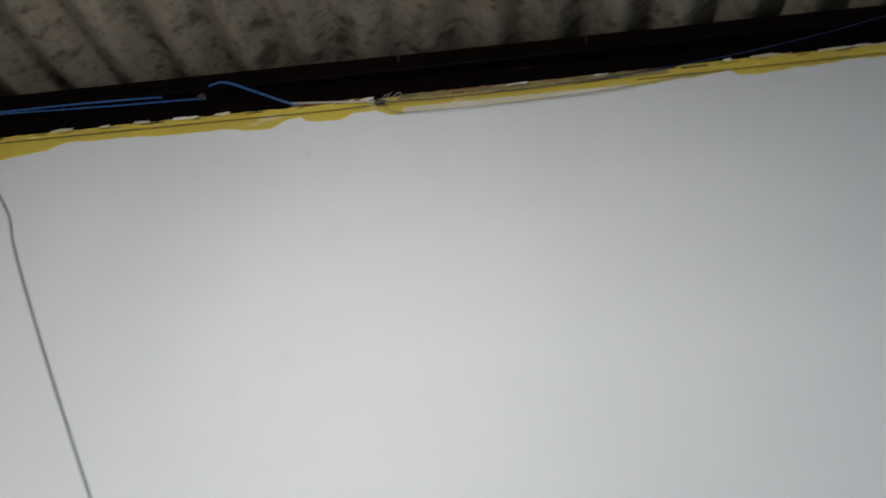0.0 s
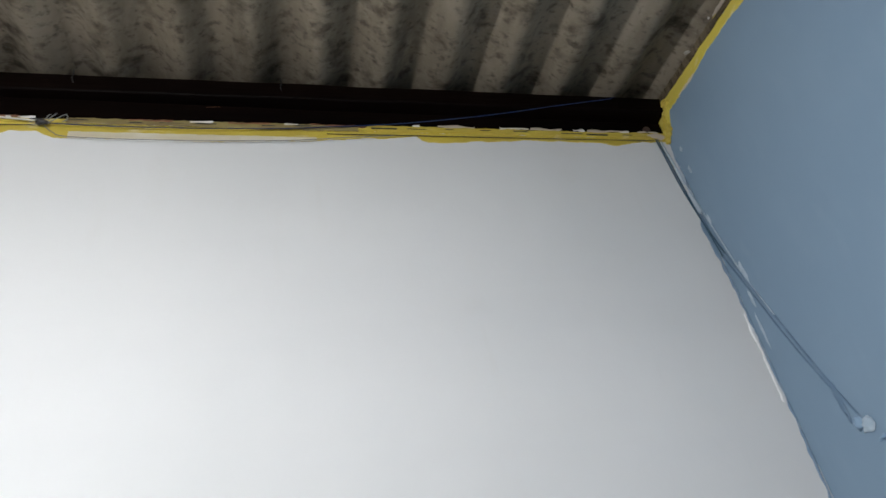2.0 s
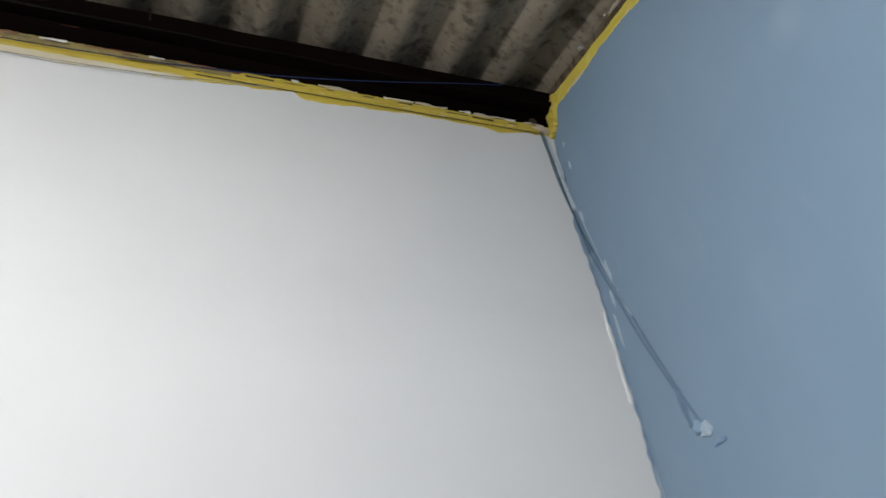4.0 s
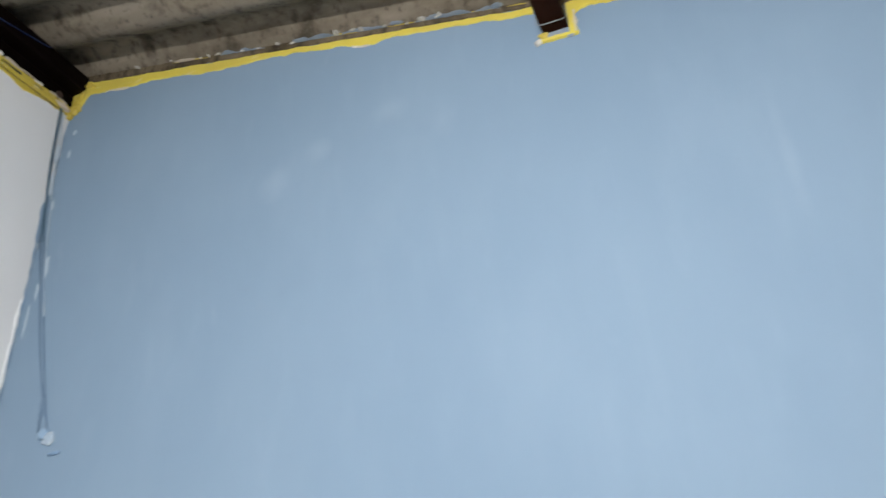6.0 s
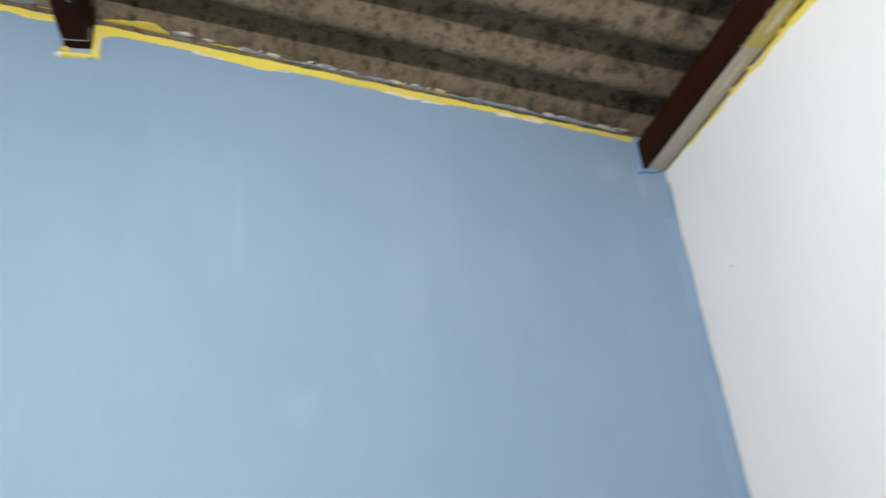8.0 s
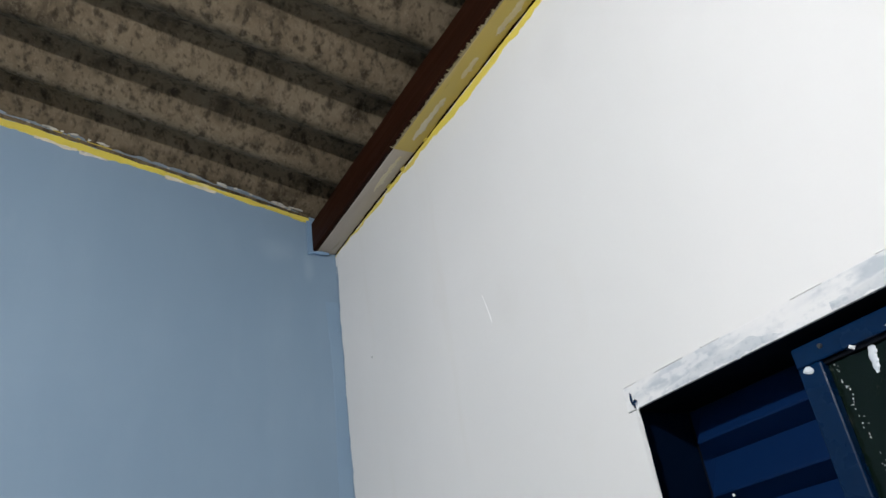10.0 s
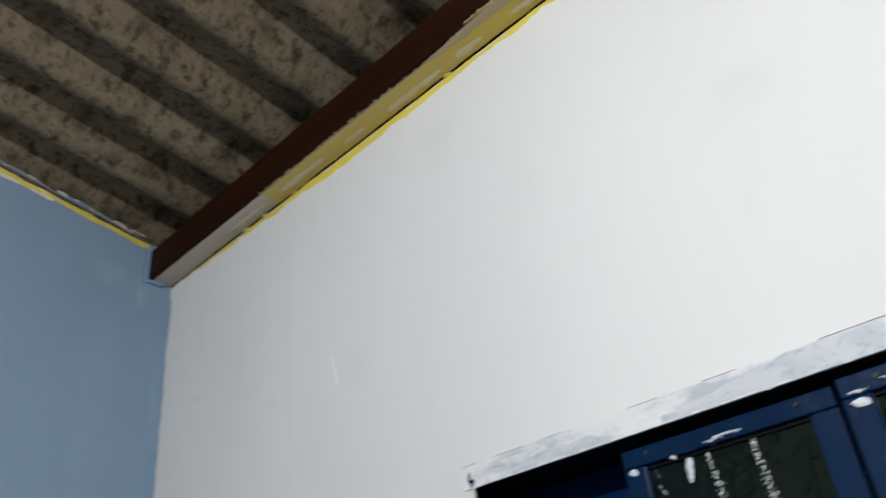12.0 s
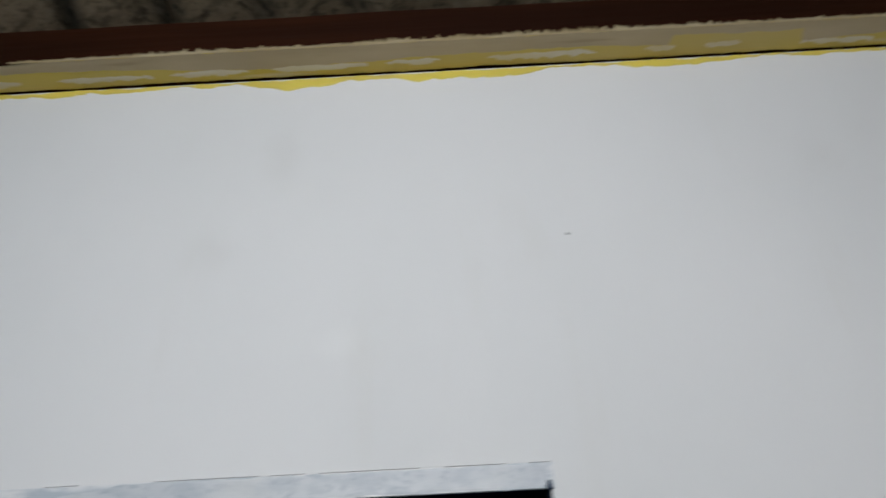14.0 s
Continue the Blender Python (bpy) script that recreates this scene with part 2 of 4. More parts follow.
FLAKE = surface("white_mortar_flake", [(0.72, 0.7, 0.66), (0.58, 0.56, 0.52)], 0.7, [(60, 0.4, 0.003)], scale=30)
CHIP = surface("white_plaster_chip", [(0.62, 0.6, 0.56), (0.4, 0.38, 0.34)], 0.7, [(60, 0.4, 0.003)], scale=45, spots=[(90, 0.5, 0.7, (0.2, 0.17, 0.13), (1, 1, 1), 0.6)])
SHEET = surface("browned_fibre_cement", [(0.150, 0.118, 0.078), (0.118, 0.091, 0.058), (0.180, 0.145, 0.100)], 0.9, [(150, 0.35, 0.002), (30, 0.3, 0.003)], (1, 0.7, 1), 6, 7,
                streaks=[(7, 0.45, 0.74, (0.075, 0.056, 0.034), (1, 0.35, 1), 0.55), (6, 0.5, 0.75, (0.2, 0.162, 0.113), (1, 0.3, 1), 0.5)],
                spots=[(16, 0.48, 0.72, (0.022, 0.016, 0.009), (1, 1, 0.3), 0.65), (44, 0.51, 0.7, (0.016, 0.012, 0.007), (1, 1, 0.3), 0.75), (90, 0.5, 0.72, (0.022, 0.016, 0.009), (1, 1, 0.3), 0.65), (170, 0.5, 0.78, (0.24, 0.2, 0.145), (1, 1, 0.4), 0.3),
                       (60, 0.7, 0.8, (0.30, 0.26, 0.2), (1, 1, 0.3), 0.35)], spec=0.15)
SHEET_GREY = surface("greyed_fibre_cement", [(0.238, 0.200, 0.150), (0.192, 0.159, 0.117), (0.284, 0.243, 0.186)], 0.9, [(150, 0.35, 0.002), (30, 0.3, 0.003)], (1, 0.5, 1), 5, 7,
                     streaks=[(6, 0.46, 0.74, (0.095, 0.078, 0.057), (1.2, 0.3, 1), 0.55), (11, 0.5, 0.72, (0.08, 0.066, 0.048), (1.3, 0.14, 1), 0.45), (5, 0.52, 0.75, (0.3, 0.264, 0.214), (1, 0.4, 1), 0.5)],
                     spots=[(12, 0.53, 0.72, (0.034, 0.027, 0.018), (1, 1, 0.3), 0.75), (28, 0.53, 0.72, (0.028, 0.022, 0.015), (1, 1, 0.3), 0.6), (66, 0.53, 0.74, (0.036, 0.029, 0.02), (1, 1, 0.3), 0.55), (170, 0.5, 0.78, (0.28, 0.25, 0.21), (1, 1, 0.4), 0.25)], spec=0.15)
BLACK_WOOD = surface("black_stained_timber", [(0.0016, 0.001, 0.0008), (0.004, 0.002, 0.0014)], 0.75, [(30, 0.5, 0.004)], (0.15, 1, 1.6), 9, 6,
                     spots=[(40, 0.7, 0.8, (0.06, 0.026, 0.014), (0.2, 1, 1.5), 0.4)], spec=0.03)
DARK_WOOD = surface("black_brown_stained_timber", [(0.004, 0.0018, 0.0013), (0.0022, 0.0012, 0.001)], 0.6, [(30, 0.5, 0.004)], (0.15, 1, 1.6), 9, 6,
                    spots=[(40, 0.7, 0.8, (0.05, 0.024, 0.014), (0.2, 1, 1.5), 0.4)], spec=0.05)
BROWN_WOOD = surface("red_brown_stained_timber", [(0.027, 0.008, 0.003), (0.015, 0.0046, 0.002)], 0.6, [(35, 0.4, 0.003)], (0.12, 1, 1.6), 10, 6,
                     spots=[(30, 0.66, 0.78, (0.018, 0.007, 0.005), (0.15, 1, 1.5), 0.7)], spec=0.06)
BARE_WOOD = surface("bare_splintered_timber", [(0.2, 0.085, 0.04), (0.12, 0.05, 0.025)], 0.7, [(50, 0.5, 0.003)], (0.15, 1, 1), 20, 5)
STEEL_BLUE = surface("navy_gloss_steel_paint", [(0.0003, 0.0145, 0.052), (0.0003, 0.0105, 0.038)], 0.26, [(18, 0.35, 0.006), (90, 0.15, 0.001)], (1, 1, 1), 5, 5, spec=0.24,
                     spots=[(60, 0.73, 0.79, (0.35, 0.4, 0.45), (0.6, 1, 1), 0.5)])
LOUVRE = surface("deep_navy_louvre_paint", [(0.0007, 0.0155, 0.064), (0.0005, 0.011, 0.048)], 0.55, [(12, 0.2, 0.004)], spec=0.1, scale=5)
# navy darkened to carry the shaded side of the window reveal
REVEAL_SHADE = surface("dark_navy_reveal_shade", [(0.0008, 0.006, 0.02), (0.0006, 0.004, 0.014)], 0.6, [(20, 0.2, 0.003)], spec=0.05)
# near-black for recesses and gaps, shade held in the colour
RECESS_SHADE = surface("dark_navy_recess_shade", [(0.0012, 0.002, 0.004), (0.002, 0.0034, 0.007)], 0.6, [(20, 0.2, 0.003)], spec=0.1)
FRAME_WHITE = surface("white_brushed_steel_frame", [(0.68, 0.685, 0.685), (0.62, 0.63, 0.635)], 0.55, [(30, 0.3, 0.003)], (0.25, 1, 1), 9, 6,
                      streaks=[(9, 0.52, 0.6, (0.36, 0.41, 0.46), (0.42, 1, 1.8), 0.8), (70, 0.48, 0.64, (0.68, 0.685, 0.685), (0.5, 1, 1.2), 0.65)],
                      spots=[(150, 0.52, 0.72, (0.3, 0.35, 0.41), (0.7, 1, 1), 0.35), (9, 0.5, 0.66, (0.69, 0.69, 0.69), (0.5, 1, 1.2), 0.9)])
FRAME_WORN = surface("whitewashed_steel_frame", [(0.56, 0.58, 0.595), (0.5, 0.525, 0.55)], 0.55, [(30, 0.3, 0.003)], (0.5, 1, 1), 12, 6,
                     streaks=[(60, 0.42, 0.68, (0.38, 0.42, 0.46), (0.5, 1, 1), 0.55)],
                     spots=[(170, 0.5, 0.72, (0.25, 0.3, 0.36), (0.7, 1, 1), 0.45), (11, 0.5, 0.68, (0.6, 0.605, 0.6), (0.6, 1, 1), 0.75)])
BRIGHT_WHITE = surface("white_paint_and_glitter", [(0.88, 0.88, 0.88), (0.84, 0.84, 0.84)], 0.5)
JAMB = surface("white_painted_jamb", [(0.62, 0.625, 0.62), (0.54, 0.55, 0.55)], 0.6, [(30, 0.3, 0.003)], (1, 1, 0.4), 14, 5)
WHITE_DAUB = surface("white_daub_and_highlight", [(0.7, 0.72, 0.73), (0.5, 0.55, 0.6)], 0.4, [(60, 0.4, 0.003)], scale=30)
BLUE_WIRE = surface("blue_wire_sheath", [(0.016, 0.085, 0.24), (0.02, 0.1, 0.28)], 0.35, spec=0.5)
DULL_WIRE = surface("dull_blue_wire_sheath", [(0.008, 0.024, 0.09), (0.006, 0.018, 0.06)], 0.5, spec=0.3)
GREY_WIRE = surface("grey_dusty_wire", [(0.32, 0.33, 0.32), (0.2, 0.21, 0.21)], 0.5, scale=12)
WHITE_WIRE = surface("white_dusty_wire", [(0.6, 0.58, 0.52), (0.42, 0.4, 0.34)], 0.5, scale=12)
TEAL_WIRE = surface("teal_painted_wire", [(0.03, 0.075, 0.115), (0.05, 0.11, 0.16)], 0.4, scale=9)
TAPE = surface("black_tape", [(0.015, 0.015, 0.016), (0.03, 0.03, 0.03)], 0.4)
LINE_GREY = surface("dark_grey_cable", [(0.13, 0.14, 0.145), (0.2, 0.21, 0.21)], 0.5, scale=14)
KNOB = surface("browned_porcelain", [(0.05, 0.028, 0.022), (0.035, 0.02, 0.016)], 0.5)
FLOOR = surface("pale_floor_tile", [(0.2, 0.196, 0.186), (0.165, 0.16, 0.153)], 0.6, [(40, 0.2, 0.002)], scale=2)
NAIL = surface("grey_steel_nail", [(0.35, 0.35, 0.36), (0.25, 0.25, 0.26)], 0.4, metal=0.8)
PLASTIC = surface("white_plastic", [(0.7, 0.7, 0.68), (0.66, 0.66, 0.64)], 0.35)


def glowing():
    m = bpy.data.materials.new("lit_bulb")
    m.use_nodes = True
    b = m.node_tree.nodes["Principled BSDF"]
    b.inputs["Base Color"].default_value = (0.9, 0.9, 0.9, 1)
    b.inputs["Emission Color"].default_value = (0.99, 1.0, 1.01, 1)
    b.inputs["Emission Strength"].default_value = LAMP_POWER
    return m


def hammered_glass():
    m = bpy.data.materials.new("dark_hammered_glass")
    m.use_nodes = True
    nt = m.node_tree
    b = nt.nodes["Principled BSDF"]
    b.inputs["Base Color"].default_value = (0.0032, 0.0085, 0.0058, 1)
    b.inputs["Roughness"].default_value = 0.07
    b.inputs["IOR"].default_value = 1.5
    b.inputs["Specular IOR Level"].default_value = 0.16
    b.inputs["Transmission Weight"].default_value = 0.25
    coord = nt.nodes.new("ShaderNodeTexCoord")
    last = None
    for st, scl, strength, dist in (((0.8, 1, 1.2), 110, 0.45, 0.002), ((0.8, 1, 1.2), 22, 0.4, 0.008)):
        mp = nt.nodes.new("ShaderNodeMapping")
        mp.inputs["Scale"].default_value = st
        nt.links.new(coord.outputs["Object"], mp.inputs["Vector"])
        n = nt.nodes.new("ShaderNodeTexNoise")
        n.inputs["Scale"].default_value, n.inputs["Detail"].default_value = scl, 2
        nt.links.new(mp.outputs[0], n.inputs["Vector"])
        bp = nt.nodes.new("ShaderNodeBump")
        bp.inputs["Strength"].default_value, bp.inputs["Distance"].default_value = strength, dist
        nt.links.new(n.outputs["Fac"], bp.inputs["Height"])
        if last:
            nt.links.new(last, bp.inputs["Normal"])
        last = bp.outputs[0]
    nt.links.new(last, b.inputs["Normal"])
    return m


GLOW, GLASS = glowing(), hammered_glass()

# ---- structure ----
T = 0.15
floor = tagged(part("floor", boxed(WEST - T, EAST + T, SOUTH - T, NORTH + T, -0.12, 0), FLOOR), "pale bare floor of the room", "floor", kind="structure")

def north_top(x):
    """The white wall's top rises slightly towards the corner."""
    return 3.334 + 0.0138 * (x - WEST)


bm = boxed(WEST - T, EAST, NORTH, NORTH + T, 0, 1)
for v in bm.verts:
    if v.co.z > 0.5:
        v.co.z = north_top(v.co.x)
wall_north = tagged(part("wall_north", bm, WHITE),
                    "white painted plaster wall under a black beam", "wall", kind="structure")


def sloped_wall(name, x0, x1, material):
    """A wall across the slope, whose top follows the roof."""
    bm = bmesh.new()
    y0, y1 = SOUTH - T, NORTH + T
    rows = [[bm.verts.new((x, y, z)) for y, z in ((y0, 0), (y1, 0), (y1, roof_low(y1) + 0.004), (y0, roof_low(y0) + 0.004))] for x in (x0, x1)]
    bm.faces.new(rows[0])
    bm.faces.new(rows[1][::-1])
    for k in range(4):
        bm.faces.new((rows[0][k], rows[0][(k + 1) % 4], rows[1][(k + 1) % 4], rows[1][k]))
    bmesh.ops.recalc_face_normals(bm, faces=bm.faces)
    return part(name, bm, material)


wall_east = tagged(sloped_wall("wall_east", EAST, EAST + T, BLUE), "blue painted plaster wall, unevenly rolled with pale streaks", "wall", kind="structure")
# the blue wall runs slightly out of square from the north corner
wall_east.matrix_world = Matrix.Translation((EAST, NORTH, 0)) @ Matrix.Rotation(0.0045, 4, "Z") @ Matrix.Translation((-EAST, -NORTH, 0))
wall_west = tagged(sloped_wall("wall_west", WEST - T, WEST, WHITE), "white painted plaster wall closing the room", "wall", kind="structure")

SOUTH_TOP = 2.8335
WX0, WX1, WZ0, WZ1 = -0.006, 0.972, 1.12, 2.157


def pierced_wall(name, x0, x1, y0, y1, z1, hole, material):
    bm = bmesh.new()
    xs, zs = (x0, hole[0], hole[1], x1), (0, hole[2], hole[3], z1)
    v = {(i, k, j): bm.verts.new((xs[i], y, zs[k])) for i in range(4) for k in range(4) for j, y in enumerate((y0, y1))}
    for i in range(3):
        for k in range(3):
            if (i, k) != (1, 1):
                for j in (0, 1):
                    bm.faces.new((v[i, k, j], v[i + 1, k, j], v[i + 1, k + 1, j], v[i, k + 1, j]))
    for a, c in (((1, 1), (2, 1)), ((2, 1), (2, 2)), ((2, 2), (1, 2)), ((1, 2), (1, 1))):
        bm.faces.new((v[(*a, 0)], v[(*c, 0)], v[(*c, 1)], v[(*a, 1)]))
    for i in range(3):
        for k in (0, 3):
            bm.faces.new((v[i, k, 0], v[i + 1, k, 0], v[i + 1, k, 1], v[i, k, 1]))
            bm.faces.new((v[k, i, 0], v[k, i + 1, 0], v[k, i + 1, 1], v[k, i, 1]))
    bmesh.ops.recalc_face_normals(bm, faces=bm.faces)
    return part(name, bm, material)


wall_south = tagged(pierced_wall("wall_south", WEST - T, EAST + 0.03, SOUTH - T, SOUTH, SOUTH_TOP, (WX0, WX1, WZ0, WZ1), WHITE),
                    "white painted plaster wall around a steel window", "wall", kind="structure")
# near-black bed paints the shade inside the gap under the beam
part("gap_shade_bed", boxed(WEST - T, EAST + 0.03, SOUTH - T, SOUTH - 0.02, SOUTH_TOP, 2.838), RECESS_SHADE, wall_south)
# north bed likewise, gap shade put into its colour
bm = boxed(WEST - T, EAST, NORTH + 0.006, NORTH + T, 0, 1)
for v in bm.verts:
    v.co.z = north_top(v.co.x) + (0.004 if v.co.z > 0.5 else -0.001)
part("gap_shade_bed", bm, RECESS_SHADE, wall_north)


def roof():
    """Two rows of corrugated sheets, the upper lapped over the lower on the middle beam, each row with side laps."""
    verts, faces, rows = [], [], []

    def sheet(x0, x1, y0, y1, lift, seed):
        nx = max(8, int((x1 - x0) / PITCH * 14))
        ny = 14
        base, began = len(verts), len(faces)
        for side in (0, 1):
            for j in range(ny + 1):
                y = y0 + (y1 - y0) * j / ny
                for i in range(nx + 1):
                    x = x0 + (x1 - x0) * i / nx
                    skew = 0.0074 * (y - 0.4)
                    ph = 2 * math.pi * (x - 1.870 - skew) / PITCH
                    c = math.cos(ph)
                    w = WAVE * (1 - c) + 0.0016 * noise.noise(Vector((x * 4, y * 2, seed))) + 0.0007 * noise.noise(Vector((x * 25, y * 9, seed)))
                    verts.append((x, y, roof_low(y) + 0.004 + lift + w + 0.006 * side))
        k = nx + 1
        n = k * (ny + 1)
        for j in range(ny):
            for i in range(nx):
                a = base + j * k + i
                faces.append((a, a + k, a + k + 1, a + 1))
                faces.append((a + n, a + n + 1, a + n + k + 1, a + n + k))
        for j in range(ny):
            for i in (0, nx):
                a = base + j * k + i
                faces.append((a, a + k, a + k + n, a + n))
        for i in range(nx):
            for j in (0, ny):
                a = base + j * k + i
                faces.append((a, a + 1, a + 1 + n, a + n))
        rows.extend([int(y0 > 0)] * (len(faces) - began))

    low, high = SOUTH - 0.3, NORTH + 0.4
    for n, (a, b) in enumerate(((-1.75, -0.38), (-0.47, 0.655), (0.56, 2.05))):
        sheet(a, b, low, 0.40, 0.0075 * (n % 2), n)
    for n, (a, b) in enumerate(((-1.75, -0.72), (-0.83, 0.385), (0.278, 2.05))):
        sheet(a, b, 0.28, high, 0.0075 * (n % 2) + 0.010, 5 + n)
    data = bpy.data.meshes.new("ceiling")
    data.from_pydata(verts, [], faces)
    data.materials.append(SHEET)
    data.materials.append(SHEET_GREY)
    for p, r in zip(data.polygons, rows):
        p.use_smooth, p.material_index = True, r
    return new("ceiling", data)


tagged(roof(), "weathered grey-brown corrugated fibre cement roof sheets, mould spotted", "ceiling", kind="structure")


# ---- beams ----
def timber(name, x0, x1, y0, y1, base, z1, material, seed):
    """A sawn beam along x with slightly uneven faces and worn arrises."""
    bm = bmesh.new()
    n = 60
    ring = []
    for i in range(n + 1):
        x = x0 + (x1 - x0) * i / n
        z0 = base(x)
        d = [0.0012 * wob(x, seed + k, 6) for k in range(4)]
        c = 0.003
        pts = ((y0 + c, z0), (y1 - c, z0), (y1, z0 + c), (y1, z1 - c), (y1 - c, z1), (y0 + c, z1), (y0, z1 - c), (y0, z0 + c))
        ring.append([bm.verts.new((x, y + d[0 if y < (y0 + y1) / 2 else 1], z + (d[2] if z < (z0 + z1) / 2 else 0) + 0.0)) for y, z in pts])
    for r, s in zip(ring, ring[1:]):
        for k in range(8):
            bm.faces.new((r[k], r[(k + 1) % 8], s[(k + 1) % 8], s[k]))
    bm.faces.new(ring[0])
    bm.faces.new(ring[-1][::-1])
    bmesh.ops.recalc_face_normals(bm, faces=bm.faces)
    return part(name, bm, material)


# north beam, lying on the white wall
PLATE = 3.440
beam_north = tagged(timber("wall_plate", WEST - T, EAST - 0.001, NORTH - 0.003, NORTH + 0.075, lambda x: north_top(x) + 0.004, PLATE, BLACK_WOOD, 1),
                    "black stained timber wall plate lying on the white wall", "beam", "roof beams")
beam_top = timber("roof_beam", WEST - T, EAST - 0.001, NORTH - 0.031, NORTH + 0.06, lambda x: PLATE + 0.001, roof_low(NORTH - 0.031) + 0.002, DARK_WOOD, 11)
for v in beam_top.data.vertices:
    if v.co.y < NORTH:
        d = 0.010 * (v.co.x - 0.3)
        v.co.y -= d
        v.co.z -= 0.2 * d * (v.co.z > PLATE + 0.02)
tagged(beam_top, "black-brown timber roof beam resting on the wall plate", "beam", "roof beams")
# middle beam, let into the blue wall
MY0, MY1, MZ = 0.358, 0.414, 3.122
beam_mid = tagged(timber("roof_beam", WEST - 0.02, EAST + 0.06, MY0, MY1, lambda x: MZ, roof_low(MY0) + 0.003, BROWN_WOOD, 2),
                  "dark brown timber roof beam let into the blue wall", "beam", "roof beams")
# south beam, standing proud of the wall
SB, SY = 2.838, -0.962
beam_south = tagged(timber("roof_beam", WEST - T, EAST + 0.03, SOUTH - 0.03, SY, lambda x: SB, roof_low(SOUTH - 0.03) + 0.002, BROWN_WOOD, 3),
                    "red-brown timber roof beam with ochre painted underside", "beam", "roof beams")


def under_south(u, v, n):
    return Vector((u, v, SB - 0.0014 - n))


def side_south(u, v, n):
    return Vector((u, SY + 0.0014 + n, v))


def edge(u):
    """Where the brown of the beam's face ends on its underside."""
    k = min(max((u - 0.72) / 0.2, 0), 1)
    return SY + 0.001 - 0.013 * k * k * (3 - 2 * k)


def tan_edge(u):
    """Wall side of the thin tan coat on the western half of the beam."""
    k = min(max((0.9 - u) / 0.2, 0), 1)
    return edge(u) - 0.004 - k * (0.030 + 0.008 * wob(u, 91, 3)) * (0.35 + 0.65 * (u > -0.28 or u < -0.5))


band("painted_underside", under_south, WEST, 1.40, lambda u: SOUTH + 0.0032 + 0.0018 * wob(u, 44, 7), edge, 0.0012, OCHRE, beam_south, "ochre paint over cream primer", rough=0.0008, seed=4)
band("primed_underside", under_south, 1.385, EAST + 0.010, lambda u: SOUTH + 0.0032 + 0.0018 * wob(u, 44, 7), edge, 0.0010, PRIMER, beam_south, "grey cream primer", rough=0.0008, seed=5)


def bristle(u):
    """The upper edge of the brush strokes on the beam's face."""
    k = abs(noise.noise(Vector((u * 210, 3.3, 0)))) * 0.026 * (0.25 + 0.75 * min(1, abs(wob(u, 8, 3))))
    return SB + 0.001 + k * (1.15 if u < 0.8 else 0.25)


band("brushed_paint_edge", side_south, WEST, 0.80, lambda u: SB - 0.0025, bristle, 0.0008, STROKES, beam_south, "ragged cream brush strokes", step=0.0012, rough=0.0003, seed=6)
band("tan_coat", lambda u, v, n: Vector((u, v, SB - 0.0027 - n)), WEST, 0.9, tan_edge, edge, 0.0003, TAN, beam_south, "thin tan primer brushed over the ochre", rough=0.0016, seed=7, scale=30)
band("brush_fringe", lambda u, v, n: Vector((u, v, SB - 0.0014 - n)), 0.76, 1.40, lambda u: edge(u) - 0.002, lambda u: edge(u) + 0.001 + abs(noise.noise(Vector((u * 190, 5.1, 0)))) * 0.024 * (0.3 + 0.7 * min(1, abs(wob(u, 18, 3)))) * min(1, (u - 0.76) / 0.1), 0.0012, STROKES, beam_south, "ragged brush strokes over the brown", step=0.0012, rough=0.0003, seed=16)
for k, (a, b, w) in enumerate(((1.56, 1.42, 0.011), (1.36, 1.22, 0.012), (1.16, 1.10, 0.010), (1.04, 0.90, 0.013), (0.86, 0.80, 0.012), (0.74, 0.58, 0.011), (0.55, 0.42, 0.012),
                               (0.38, 0.22, 0.012), (0.19, 0.10, 0.010), (0.02, -0.16, 0.013), (-0.24, -0.29, 0.012), (-0.34, -0.40, 0.013), (-0.5, -0.62, 0.011), (-0.7, -0.95, 0.012))):
    c = SOUTH + 0.022 + 0.004 * wob(k, 2, 1.3)
    mid, half = (a + b) / 2, abs(a - b) / 2
    band("primer_patch", lambda u, v, n: Vector((u, v, SB - 0.0029 - n)), b, a, lambda u: c - w * 0.5 * math.sqrt(max(0.05, 1 - ((u - mid) / half) ** 2)),
         lambda u: c + w * 0.5 * math.sqrt(max(0.05, 1 - ((u - mid) / half) ** 4)), 0.0004, PATCH, beam_south, step=0.003, rough=0.0028, seed=20 + k, scale=55)


# ---- paint edges on the walls ----
def on_north(u, v, n):
    return Vector((u, NORTH - n, v))


def on_south(u, v, n):
    return Vector((u, SOUTH + n, v))


def on_east(u, v, n):
    return Vector((EAST - n, u, v))


ledge = lambda u: north_top(u) + 0.007 + 0.009 * (u > 1.0)
ledge_low = lambda u: north_top(u) - 0.006
north_low = along([(-1.45, 3.30), (-0.9, 3.275), (-0.76, 3.270), (-0.68, 3.281), (-0.58, 3.313), (-0.33, 3.305), (-0.15, 3.306), (-0.12, 3.295), (-0.04, 3.294), (0.0, 3.320), (0.03, 3.328), (0.05, 3.307), (0.13, 3.300),
                   (0.177, 3.322), (0.226, 3.322), (0.27, 3.303), (0.35, 3.307), (0.6, 3.307), (0.85, 3.321), (0.96, 3.334), (1.05, 3.341), (1.125, 3.353), (1.155, 3.330), (1.21, 3.330), (1.3, 3.343), (1.52, 3.354), (1.6, 3.352),
                   (1.68, 3.346), (1.79, 3.364), (1.85, 3.366)])
band("yellow_paint_edge", on_north, WEST, EAST - 0.003, north_low, lambda u: north_top(u) - 0.002, 0.0018, YELLOW, wall_north, "old yellow paint left under the beam", rough=0.003, seed=31, scale=22)
